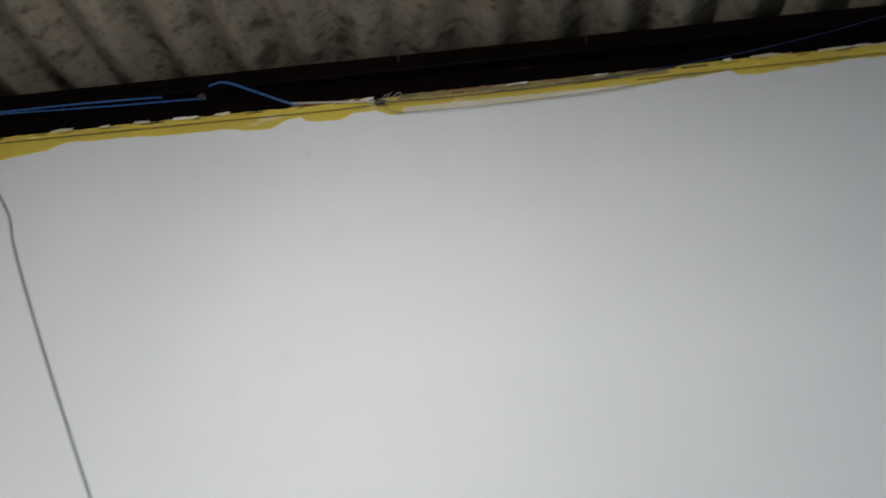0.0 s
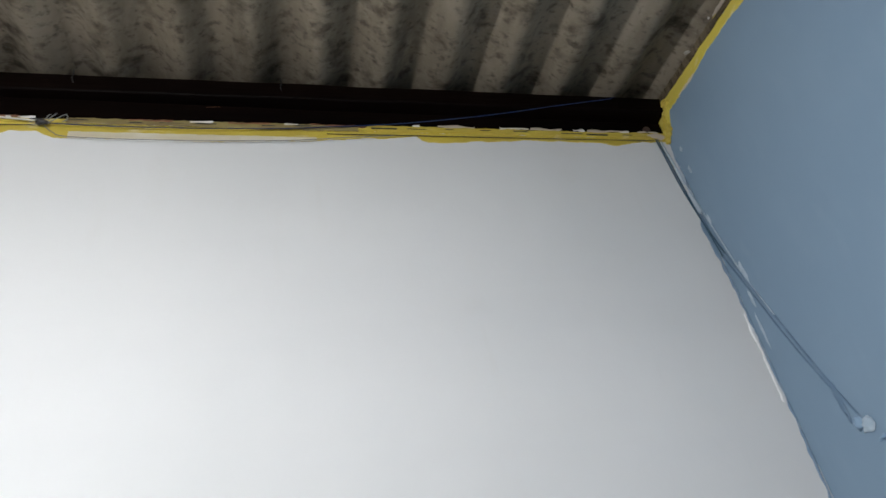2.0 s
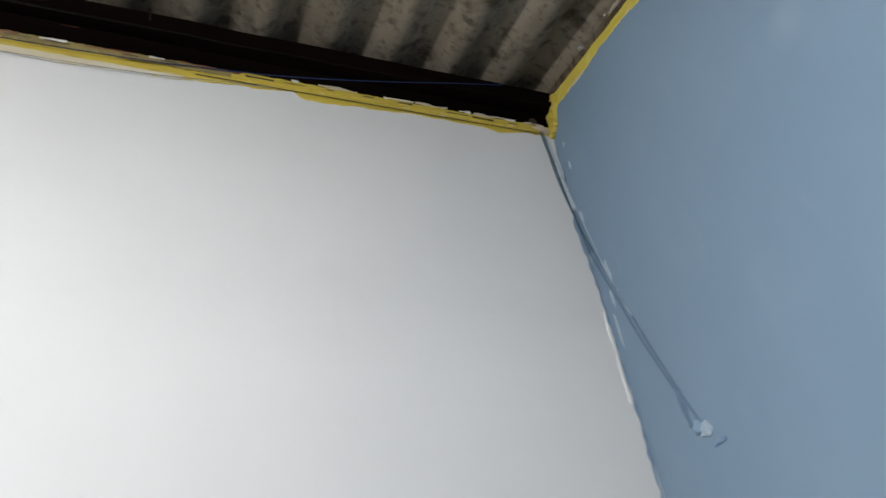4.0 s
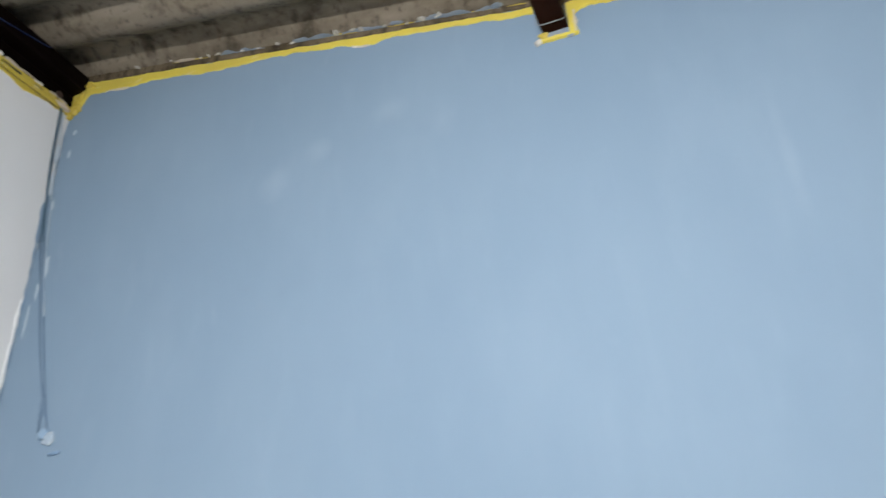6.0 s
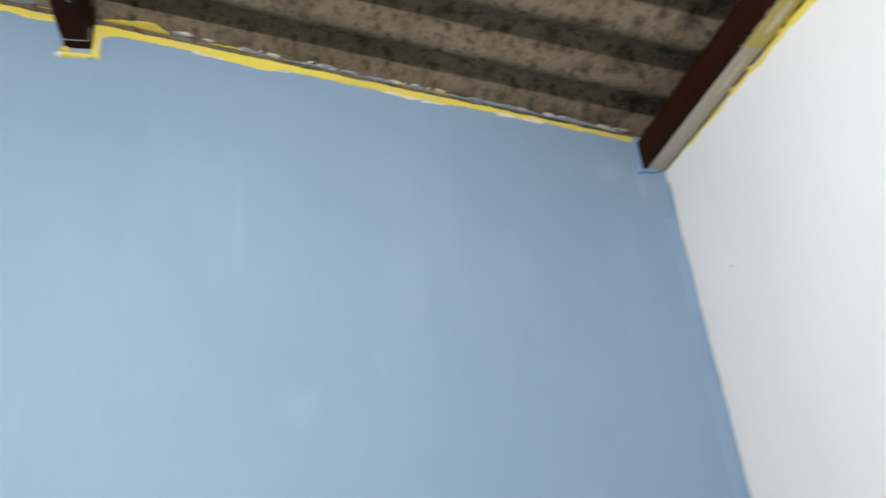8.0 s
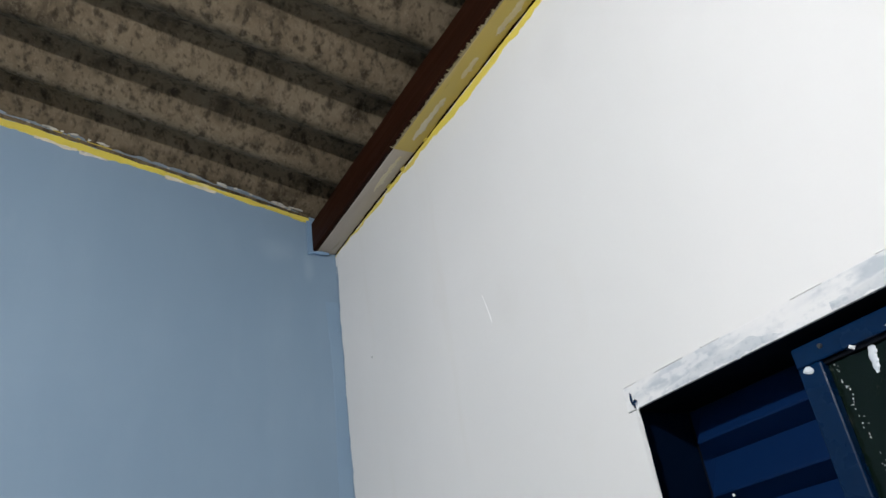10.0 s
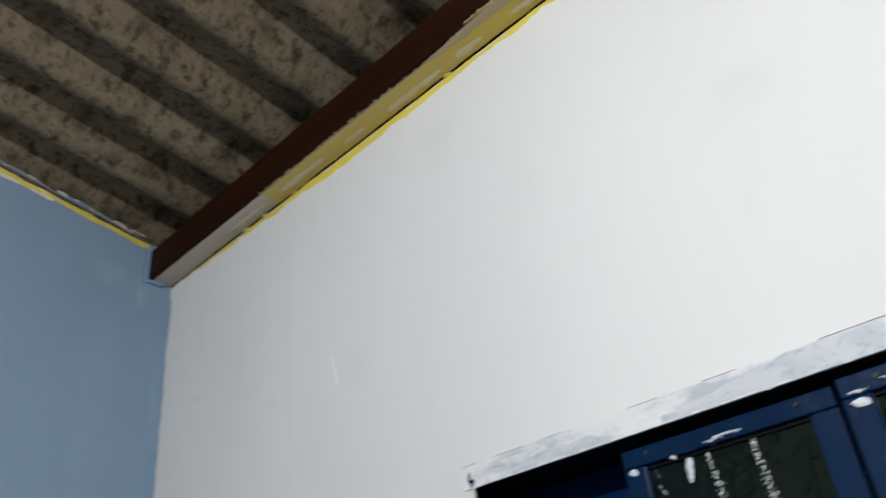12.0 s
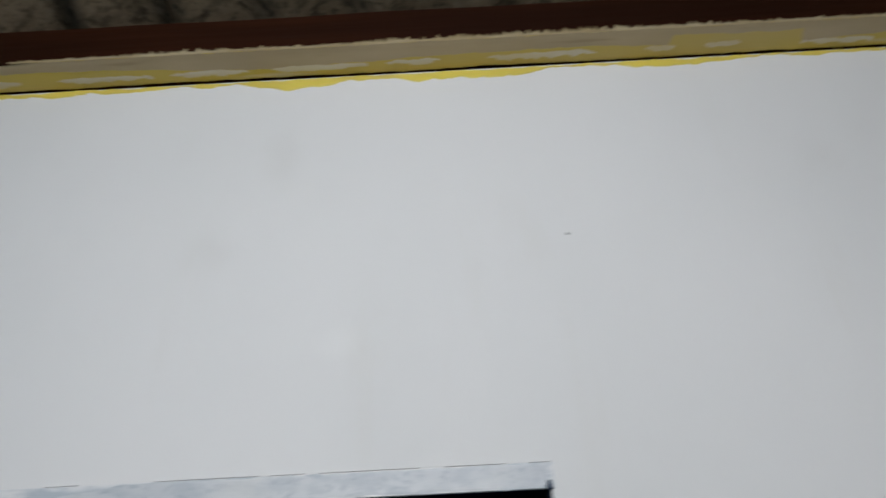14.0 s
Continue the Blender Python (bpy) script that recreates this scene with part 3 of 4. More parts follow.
band("primer_patch", lambda u, v, n: Vector((u, NORTH - 0.0012 - n, v)), 0.30, 0.875, lambda u: max(3.302, north_low(u) - 0.002), lambda u: 3.327 + 0.014 * (u - 0.3), 0.0012, CREAM, wall_north, "pale primer showing along the yellow edge", rough=0.0016, seed=34)
band("olive_strip", lambda u, v, n: Vector((u, NORTH - 0.0062 - n, v)), 0.29, 0.98, lambda u: 3.350 + 0.01 * (u - 0.29), lambda u: north_top(u) + 0.009 + 0.003 * abs(wob(u, 71, 60)), 0.0012, OLIVE, wall_north, "darker olive strip at the wall top", step=0.003, rough=0.0018, seed=35, scale=60)
# the uneven top of the wall: broken mortar along the beam
band("mortar_edge", lambda u, v, n: Vector((u, NORTH - 0.002 - 2.4 * n, v)), WEST, EAST - 0.003, ledge_low, ledge, 0.002, YELLOW, wall_north, "flaking yellow mortar", rough=0.003, seed=33, scale=30)
for k, (x, a, mtl) in enumerate(((-0.62, 0.03, CREAM), (-0.5, 0.012, FLAKE), (-0.4, 0.022, CREAM), (-0.28, 0.034, FLAKE), (-0.18, 0.02, CREAM), (0.06, 0.055, BARE_WOOD), (0.15, 0.04, BARE_WOOD), (0.165, 0.006, FLAKE), (0.205, 0.018, FLAKE),
                                 (0.48, 0.05, BARE_WOOD), (0.597, 0.027, FLAKE), (0.71, 0.05, BARE_WOOD), (0.812, 0.017, FLAKE), (0.93, 0.07, BARE_WOOD), (1.132, 0.009, FLAKE), (1.24, 0.05, PRIMER), (1.40, 0.04, CREAM), (1.49, 0.045, PRIMER),
                                 (1.585, 0.016, FLAKE), (1.66, 0.05, PRIMER), (1.72, 0.014, FLAKE), (1.79, 0.03, PRIMER))):
    band("mortar_flake", lambda u, v, n: Vector((u, NORTH - 0.007 - n, v)), x - a, x + a, lambda u: ledge(u) - 0.003 + 0.002 * wob(u, 9, 9), lambda u: ledge(u) + 0.0045 + 0.004 * wob(u, k, 25) * min(1, (a - abs(u - x)) / 0.006), 0.002,
         mtl, wall_north, rough=0.0018, seed=50 + k)
rnd = random.Random(7)
for k in range(26):
    u = -0.78 + 0.101 * k + rnd.uniform(-0.03, 0.03)
    a, h = rnd.uniform(0.008, 0.034), rnd.uniform(0.0012, 0.0034)
    d = rnd.uniform(-0.004, 0.003) - (0.006 if u > 1.0 else 0)
    band("mortar_gap", lambda u, v, n: Vector((u, NORTH - 0.0072 - n, v)), u - a, u + a, lambda u: ledge(u) - 0.006 + d - h, lambda u: ledge(u) - 0.006 + d + h, 0.0004, TAPE, wall_north, rough=0.0006, seed=300 + k)

south_low = along([(-1.45, 2.815), (-0.65, 2.827), (-0.44, 2.821), (-0.27, 2.812), (-0.16, 2.82), (-0.12, 2.825), (0.03, 2.809), (0.14, 2.81), (0.18, 2.821), (0.25, 2.818), (0.3, 2.812), (0.35, 2.804), (0.39, 2.811),
                   (0.46, 2.822), (0.56, 2.822), (0.7, 2.818), (0.84, 2.817), (1.0, 2.812), (1.18, 2.808), (1.39, 2.815), (1.6, 2.82), (1.85, 2.828)])
band("yellow_paint_edge", on_south, WEST, EAST + 0.010, lambda u: min(south_low(u) + 0.004, SOUTH_TOP - 0.004), lambda u: SOUTH_TOP - 0.001, 0.0016, YELLOW_BRIGHT, wall_south, "yellow paint brushed under the beam", rough=0.003, seed=37, scale=26)
for k, u in enumerate((1.53, 1.46, 1.35, 0.9)):
    lump("mortar_crumb", (u, SOUTH + 0.001, SB - 0.004), (0.008, 0.004, 0.004), YELLOW, wall_south, seed=70 + k)


def east_line(y):
    return 3.126 + 0.2015 * y


def east_low(y):
    d = along([(-1.0, 0.018), (-0.8, 0.017), (-0.6, 0.017), (-0.42, 0.026), (-0.4, 0.024), (-0.15, 0.021), (0.0, 0.033), (0.15, 0.022), (0.33, 0.027), (0.45, 0.024), (0.63, 0.022), (0.78, 0.024), (0.84, 0.036), (0.92, 0.026), (1.05, 0.02), (1.3, 0.036), (1.5, 0.034), (1.65, 0.046), (1.79, 0.05)])
    return east_line(y) - d(y) + 0.005


band("yellow_paint_edge", on_east, SY + 0.004, MY0 - 0.012, lambda y: east_low(y) - 0.022 * max(0, 1 - (MY0 - 0.012 - y) / 0.04) ** 2, lambda y: east_line(y) + 0.002, 0.003, YELLOW_BRIGHT, wall_east, "bright yellow paint under the roof sheet", rough=0.0025, seed=41, scale=24)
band("yellow_paint_edge", on_east, MY1 + 0.014, NORTH - 0.004, east_low, lambda y: east_line(y) + 0.002, 0.003, YELLOW_BRIGHT, wall_east, "bright yellow paint under the roof sheet", rough=0.0025, seed=42, scale=24)
# blue paint reaching up to the sheet
band("blue_paint_edge", on_east, SY + 0.004, NORTH - 0.004, lambda y: east_line(y) + 0.001, lambda y: roof_low(y) + 0.010, 0.004, SHEET, wall_east, "brown mortar in the joint under the sheet", rough=0.002, seed=43)
# pale smears along the lower edge of the yellow
for k, (y, a) in enumerate(((0.10, 0.035), (-0.05, 0.05), (-0.36, 0.045), (-0.44, 0.03), (-0.66, 0.06), (0.86, 0.025), (1.62, 0.05))):
    band("pale_smear", lambda u, v, n: Vector((EAST - 0.0005 - n, u, v)), y - a, y + a, lambda u: east_low(u) - 0.004 - 0.003 * wob(u, k, 30), lambda u: east_low(u) + 0.006, 0.0014, CHIP if k % 2 else CREAM, wall_east, rough=0.0015, seed=80 + k)


# chips and daubs on the sheet beside the blue wall
def chip(y, off, sx, sy, material, k):
    """A ragged flake of paint lying along the joint."""
    y += 0.01 * wob(k, 5, 1.7)
    half = (0.6 + 0.3 * wob(k, 3, 1.9)) * sy
    return band("paint_chip", lambda u, v, n: Vector((EAST - v, u, roof_low(u) + 0.0035 + 0.35 * off * off / PITCH - n)), y - half, y + half,
                lambda u: off - 0.55 * sx * math.sqrt(max(0.02, 1 - ((u - y) / half) ** 2)), lambda u: off + 0.45 * sx * math.sqrt(max(0.02, 1 - ((u - y) / half) ** 2)),
                0.0016, material, wall_east, step=0.0022, rough=0.0018, seed=100 + k, scale=70)


for k, (y, off, sx, sy, mtl) in enumerate((
        (1.545, 0.012, 0.010, 0.013, CHIP), (1.315, 0.010, 0.009, 0.009, CHIP), (1.11, 0.010, 0.008, 0.011, CHIP), (0.915, 0.014, 0.012, 0.010, CHIP), (0.855, 0.012, 0.010, 0.012, CHIP),
        (0.70, 0.012, 0.010, 0.028, CHIP), (0.645, 0.016, 0.008, 0.016, CHIP), (0.155, 0.018, 0.008, 0.03, CHIP), (0.10, 0.014, 0.006, 0.02, CHIP), (-0.045, 0.012, 0.008, 0.028, CHIP),
        (1.39, 0.008, 0.010, 0.05, PRIMER), (1.20, 0.010, 0.010, 0.02, DULL_BLUE), (1.02, 0.010, 0.012, 0.05, DULL_BLUE), (0.76, 0.012, 0.010, 0.04, DULL_BLUE), (0.50, 0.014, 0.012, 0.035, DULL_BLUE),
        (0.17, 0.014, 0.012, 0.034, DULL_BLUE), (0.02, 0.012, 0.010, 0.02, DULL_BLUE), (-0.18, 0.012, 0.010, 0.04, DULL_BLUE), (-0.24, 0.010, 0.008, 0.03, DULL_BLUE), (-0.34, 0.010, 0.006, 0.03, CHIP),
        (-0.40, 0.010, 0.008, 0.03, DULL_BLUE), (-0.45, 0.014, 0.006, 0.02, CHIP), (-0.58, 0.010, 0.007, 0.03, DULL_BLUE), (-0.66, 0.012, 0.006, 0.03, CHIP), (-0.73, 0.014, 0.006, 0.025, CHIP), (-0.80, 0.012, 0.006, 0.02, CHIP), (-0.87, 0.012, 0.008, 0.03, CHIP), (-0.93, 0.014, 0.007, 0.02, CHIP))):
    chip(y, off, (1.7 if mtl is CHIP else 1.3) * sx, sy, mtl, k)
band("yellow_smear", lambda u, v, n: Vector((EAST - v, u, roof_low(u) + 0.0034 + 2.0 * v * v - n)), 0.19, 0.335, lambda u: 0.002, lambda u: 0.008 + 0.022 * max(0, min(1, (0.335 - u) / 0.09, (u - 0.188) / 0.03)), 0.0012, YELLOW_BRIGHT, wall_east,
     "yellow paint smeared onto the sheet", step=0.003, rough=0.003, seed=131, scale=40)
for a, b, k in ((0.43, 0.62, 0), (0.66, 0.80, 1), (0.86, 0.97, 2), (1.30, 1.46, 3), (-0.12, 0.12, 4), (-0.52, -0.30, 5)):
    band("yellow_smear", lambda u, v, n: Vector((EAST - v, u, roof_low(u) + 0.0034 + 2.0 * v * v - n)), a, b, lambda u: 0.0015, lambda u: 0.003 + 0.007 * max(0, min(1, (b - u) / 0.05, (u - a) / 0.05)) * (0.6 + 0.5 * wob(u, k + 21, 14)), 0.001, YELLOW, wall_east,
         step=0.004, rough=0.0018, seed=133 + k, scale=45)
band("pale_smear", lambda u, v, n: Vector((EAST - 0.006 - n, v, u)), 3.100, 3.165, lambda z: MY0 - 0.021, lambda z: MY0 - 0.014, 0.0014, CREAM, wall_east, step=0.003, rough=0.0022, seed=132)

# dull blue paint dragged along the edge of the sheet, with white crumbs in it
for k, (a, b) in enumerate(((-0.93, -0.70), (-0.72, -0.47), (-0.44, -0.24), (-0.20, 0.04), (0.50, 0.72), (0.78, 1.06), (1.14, 1.28))):
    band("blue_smear", lambda u, v, n: Vector((EAST - v, u, roof_low(u) + 0.0034 + 1.6 * v * v - n)), a, b, lambda u: 0.002, lambda u: 0.004 + 0.012 * min(1, (u - a) / 0.03, (b - u) / 0.03) * max(0.1, 0.55 + 0.6 * wob(u, k + 41, 22)), 0.001, DULL_BLUE, wall_east,
         step=0.003, rough=0.002, seed=400 + k, scale=60)
rnd = random.Random(23)
for k in range(30):
    y = rnd.uniform(-0.93, 0.05) if k < 20 else rnd.uniform(0.55, 1.5)
    v = rnd.uniform(0.004, 0.016)
    lump("paint_crumb", (EAST - v, y, roof_low(y) + 0.003 + 1.6 * v * v), (rnd.uniform(0.0015, 0.004), rnd.uniform(0.003, 0.009), 0.002), (CHIP, FLAKE, CHIP)[k % 3], wall_east, seed=430 + k)

# mortar round the middle beam's end
band("beam_pocket", on_east, MY0 - 0.020, MY0 - 0.003, lambda y: 3.098, lambda y: east_line(y) - 0.004, 0.006, YELLOW_BRIGHT, wall_east, "yellow mortar beside the beam end", rough=0.002, seed=45)
band("beam_pocket", on_east, MY0 - 0.022, MY1 + 0.010, lambda y: 3.095 + 0.06 * (y - MY0), lambda y: 3.106 + 0.06 * (y - MY0), 0.006, YELLOW_BRIGHT, wall_east, "yellow mortar under the beam end", rough=0.002, seed=46)
band("beam_pocket", on_east, MY0 + 0.002, MY1 + 0.002, lambda y: 3.106, lambda y: MZ + 0.002, 0.003, DULL_BLUE, wall_east, "grey blue filler under the beam end", rough=0.003, seed=47)
lump("mortar_crumb", (EAST - 0.003, MY1 + 0.012, 3.101), (0.005, 0.009, 0.008), CHIP, wall_east, seed=140)
lump("mortar_crumb", (EAST - 0.004, MY0 - 0.004, 3.094), (0.003, 0.008, 0.003), DULL_BLUE, wall_east, seed=141)
lump("mortar_crumb", (EAST - 0.004, MY0 + 0.055, 3.115), (0.005, 0.010, 0.009), YELLOW, wall_east, seed=142)

# corner of the white and blue walls: yellow mortar up to the sheet
band("yellow_mortar", on_east, NORTH - 0.062, NORTH - 0.004, lambda y: 3.366 + 2.0 * max(0, NORTH - 0.026 - y), lambda y: east_line(y) + 0.004, 0.007, YELLOW_BRIGHT, wall_east, "lumpy yellow mortar in the corner", rough=0.005, seed=48, scale=50, step=0.003)
for k, (y, z, a, b) in enumerate(((1.775, 3.375, 0.014, 0.012), (1.76, 3.39, 0.010, 0.016), (1.757, 3.42, 0.008, 0.018), (1.75, 3.445, 0.008, 0.012), (1.735, 3.462, 0.012, 0.009), (1.768, 3.405, 0.011, 0.009), (1.72, 3.452, 0.009, 0.006), (1.783, 3.36, 0.008, 0.008))):
    lump("mortar_lump", (EAST - 0.005, y, z), (0.008, a, b), YELLOW, wall_east, seed=150 + k)
lump("mortar_lump", (EAST - 0.03, NORTH - 0.004, 3.38), (0.03, 0.008, 0.008), PRIMER, wall_east, seed=155)

# blue paint and pale filler down the corner


def down_north(u, v, n):
    return Vector((v, NORTH - n, u))


def down_east(u, v, n):
    return Vector((EAST - n, v, u))


band("blue_paint_edge", down_north, 0.0, 3.34, lambda z: EAST - 0.004 - 0.012 * max(0, wob(z, 12, 2.5)) - 0.006 * max(0, wob(z, 14, 9)), lambda z: EAST - 0.0005, 0.0014, BLUE, wall_north,
     "blue paint lapping over the white corner", rough=0.0022, seed=60, scale=30, step=0.012)
for k, (y, z, a, b) in enumerate(((1.755, 3.30, 0.007, 0.012), (1.757, 3.225, 0.006, 0.016), (1.772, 3.06, 0.005, 0.02), (1.742, 2.86, 0.008, 0.04), (1.755, 2.80, 0.005, 0.03), (1.768, 2.72, 0.004, 0.05))):
    lump("filler_smear", (EAST - 0.001, y, z), (0.0018, 0.8 * a, 0.8 * b), FILLER, wall_east, seed=160 + k)
for k, (x, z, b) in enumerate(((1.835, 3.23, 0.03), (1.84, 3.13, 0.04))):
    lump("filler_smear", (x, NORTH - 0.001, z), (0.009, 0.003, b), PALE_DAUB, wall_north, seed=170 + k)
band("filler_edge", down_north, 2.55, 2.78, lambda z: EAST - 0.014, lambda z: EAST - 0.009, 0.002, BRIGHT_WHITE, wall_north, "white filler ridge", rough=0.003, seed=61, scale=25)
# south-east corner: blue brushed slightly over the white
band("blue_paint_edge", lambda u, v, n: Vector((v, SOUTH + n, u)), 0.0, 2.80, lambda z: EAST + 0.009 - 0.006 * max(0, wob(z, 15, 5)), lambda z: EAST + 0.0125, 0.0014, BLUE, wall_south,
     "blue paint lapping over the white corner", rough=0.002, seed=62, scale=30, step=0.012)
band("corner_stroke", down_east, 0.0, 2.70, lambda z: SOUTH + 0.001, lambda z: SOUTH + 0.034 + 0.005 * wob(z, 17, 3), 0.0004, CORNER_BLUE, wall_east, "darker brushed blue strip beside the corner", rough=0.002, seed=63, step=0.012)
# filler under the south beam's end
lump("mortar_lump", (EAST - 0.006, SY - 0.022, SB - 0.006), (0.006, 0.028, 0.0045), BLUE_DAUB, wall_east, seed=180)
band("beam_pocket", on_east, SY - 0.004, SY + 0.012, lambda y: SB - 0.012, lambda y: east_line(y) - 0.006, 0.006, BLUE_DAUB, wall_east, "blue grey mortar beside the beam end", rough=0.003, seed=64)

# marks on the white south wall
band("wall_scratch", lambda u, v, n: Vector((v, SOUTH + n, u)), 2.368, 2.425, lambda z: 1.240 + 0.28 * (z - 2.395) - 0.001, lambda z: 1.240 + 0.28 * (z - 2.395) + 0.001, 0.0004, BRIGHT_WHITE, wall_south, rough=0.0012, seed=66, scale=60)
for k, (x, z) in enumerate(((1.703, 2.494), (-0.069, 2.486))):
    lump("wall_dot", (x, SOUTH + 0.0006, z), (0.0028, 0.0007, 0.002), GREY_WIRE, wall_south, seed=191 + k)


# ---- window ----
window = tagged(empty("window_1", (0.477, SOUTH, 1.12)), "navy steel window with louvred shutters and dark hammered glass", "window", kind="structure")


def wpart(name, bm, material, parent=None, label=""):
    ob = part(name, bm, material, None, label)
    if parent is None:
        return held(ob, window)
    ob.parent = parent
    return ob


FY = SOUTH + 0.003
IX0, IX1, IZ0, IZ1 = -0.003, 0.953, 1.145, 2.124
wpart("frame_head", boxed(WX0 - 0.001, WX1 - 0.002, FY - 0.0045, FY, IZ1, WZ1 - 0.0016, 0.0008), FRAME_WHITE, label="whitewashed steel head of the frame")
wpart("frame_jamb", boxed(IX1, WX1 + 0.004, FY - 0.0045, FY - 0.002, IZ0, IZ1 - 0.0005, 0.0008), WHITE, label="white painted steel jamb")
wpart("frame_jamb", boxed(WX0 - 0.004, IX0, FY - 0.0045, FY - 0.002, IZ0, IZ1 - 0.0005, 0.0008), WHITE, label="white painted steel jamb")
wpart("frame_sill", boxed(WX0 + 0.002, WX1 - 0.002, FY - 0.012, FY, WZ0 + 0.002, IZ0, 0.0015), FRAME_WORN, label="whitewashed steel sill")
held(band("worn_paint", lambda u, v, n: Vector((u, FY + n, v)), 0.0, 0.66, lambda u: IZ1 + 0.0012, lambda u: WZ1 - 0.003 - 0.020 * max(0, min(1, (u - 0.5) / 0.14)), 0.0003, FRAME_WORN, None, "thin whitewash over blue-grey steel", step=0.004, rough=0.0016, seed=292, scale=60), window)
held(band("worn_paint", lambda u, v, n: Vector((u, FY + n, v)), 0.72, 0.90, lambda u: IZ1 + 0.0012, lambda u: IZ1 + 0.004 + 0.012 * max(0, min(1, (u - 0.72) / 0.04, (0.9 - u) / 0.06)), 0.0003, FRAME_WORN, None, step=0.003, rough=0.0022, seed=293, scale=70), window)
# the deep channel behind the flanges, its shade put into near-black colour
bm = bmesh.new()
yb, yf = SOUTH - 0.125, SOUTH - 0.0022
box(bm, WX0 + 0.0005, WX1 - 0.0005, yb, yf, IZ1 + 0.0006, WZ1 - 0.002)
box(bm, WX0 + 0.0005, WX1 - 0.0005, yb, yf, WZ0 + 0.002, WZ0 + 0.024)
wpart("frame_channel", bm, RECESS_SHADE, label="inner channel coloured near-black as recess shade")
# reveals coloured darker than the sashes to paint their shaded side
wpart("frame_reveal", boxed(WX0 + 0.0008, WX0 + 0.006, yb, yf, WZ0 + 0.024, IZ1 + 0.0004), REVEAL_SHADE, label="navy reveal with its shade in the colour")
wpart("frame_reveal", boxed(WX1 - 0.006, WX1 - 0.0008, yb, yf, WZ0 + 0.024, IZ1 + 0.0004), REVEAL_SHADE, label="navy reveal with its shade in the colour")
held(band("paint_edge", lambda u, v, n: Vector((v, FY - 0.0018 + n, u)), IZ0, IZ1 - 0.002, lambda z: IX1 - 0.0015, lambda z: IX1 + 0.005, 0.0006, JAMB, None, "thick white paint ragged along the jamb", rough=0.0016, seed=290, scale=50), window)
# remains of filler in the crack over the head
for k, (a, b) in enumerate(((0.02, 0.05), (0.12, 0.15), (0.27, 0.29), (0.33, 0.345), (0.47, 0.56), (0.60, 0.66), (0.70, 0.80), (0.83, 0.86), (0.91, 0.945))):
    wpart("crack_filler", boxed(a, b, FY - 0.0044, FY - 0.0008, WZ1 - 0.0018, WZ1 + 0.0002), WHITE)
for k, (x, z, a, b) in enumerate(((0.953, 2.130, 0.004, 0.006), (0.958, 2.138, 0.0016, 0.008), (0.951, 2.127, 0.0022, 0.006), (-0.001, 2.128, 0.003, 0.006))):
    held(lump("paint_and_glint_daub", (x, FY + 0.0005, z), (a, 0.0015, b), (STEEL_BLUE, STEEL_BLUE, WHITE_DAUB, STEEL_BLUE)[k], None, seed=200 + k), window)


def shutter(x0, x1, label):
    """A fixed leaf of pressed horizontal louvres in a flat surround."""
    y = SOUTH - 0.082
    # near-black backing paints the shade that the louvre ends merge into
    leaf = wpart("shutter_panel", boxed(x0, x1, y - 0.022, y - 0.014, IZ0, IZ1), RECESS_SHADE, label=label)
    n = 15
    first = None
    for k in range(n):
        top = 2.1235 - 0.0655 * k
        a, b = x0 + 0.004, x1 - 0.004
        prof = ((y - 0.0135, top), (y + 0.0115, top - 0.046), (y + 0.0115, top - 0.0485), (y - 0.011, top - 0.0640), (y - 0.0135, top - 0.0655))
        bm = bmesh.new()
        rows = [[bm.verts.new((x, yy, zz)) for yy, zz in prof] for x in (a, a + 0.022, b - 0.022, b)]
        for r in (0, 3):
            for v in rows[r]:
                v.co.y = y - 0.0135
        for r, s in zip(rows, rows[1:]):
            for i in range(4):
                bm.faces.new((r[i], r[i + 1], s[i + 1], s[i]))
        bmesh.ops.recalc_face_normals(bm, faces=bm.faces)
        ob = part("louvre", bm, LOUVRE)
        ob.parent = leaf
    return leaf


shutter(0.735, WX1 - 0.008, "fixed navy steel shutter with pressed louvres")
shutter(WX0 + 0.008, 0.235, "fixed navy steel shutter with pressed louvres")


def sash(x0, x1, y, top):
    """A sliding leaf: four steel bars round one pane."""
    w = 0.029
    rail = wpart("sash", boxed(x0, x1, y - 0.018, y, top - 0.022, top, 0.002), STEEL_BLUE, label="navy steel sliding sash")
    for name, bm, m in (("stile", boxed(x0, x0 + w, y - 0.018, y - 0.0005, IZ0 + 0.005, top - 0.0222, 0.002), STEEL_BLUE),
                        ("stile", boxed(x1 - w, x1, y - 0.018, y - 0.0005, IZ0 + 0.005, top - 0.0222, 0.002), STEEL_BLUE),
                        ("bottom_rail", boxed(x0 + w, x1 - w, y - 0.018, y - 0.0008, IZ0 + 0.005, IZ0 + 0.045, 0.002), STEEL_BLUE),
                        ("putty", boxed(x0 + w, x1 - w, y - 0.012, y - 0.006, top - 0.026, top - 0.0222), RECESS_SHADE),
                        ("pane", boxed(x0 + w - 0.004, x1 - w + 0.004, y - 0.014, y - 0.010, IZ0 + 0.04, top - 0.02), GLASS)):
        ob = part(name, bm, m)
        ob.parent = rail
    return rail


s1 = sash(0.482, 0.735, SOUTH - 0.019, 2.1150)
s2 = sash(0.222, 0.475, SOUTH - 0.013, 2.1175)

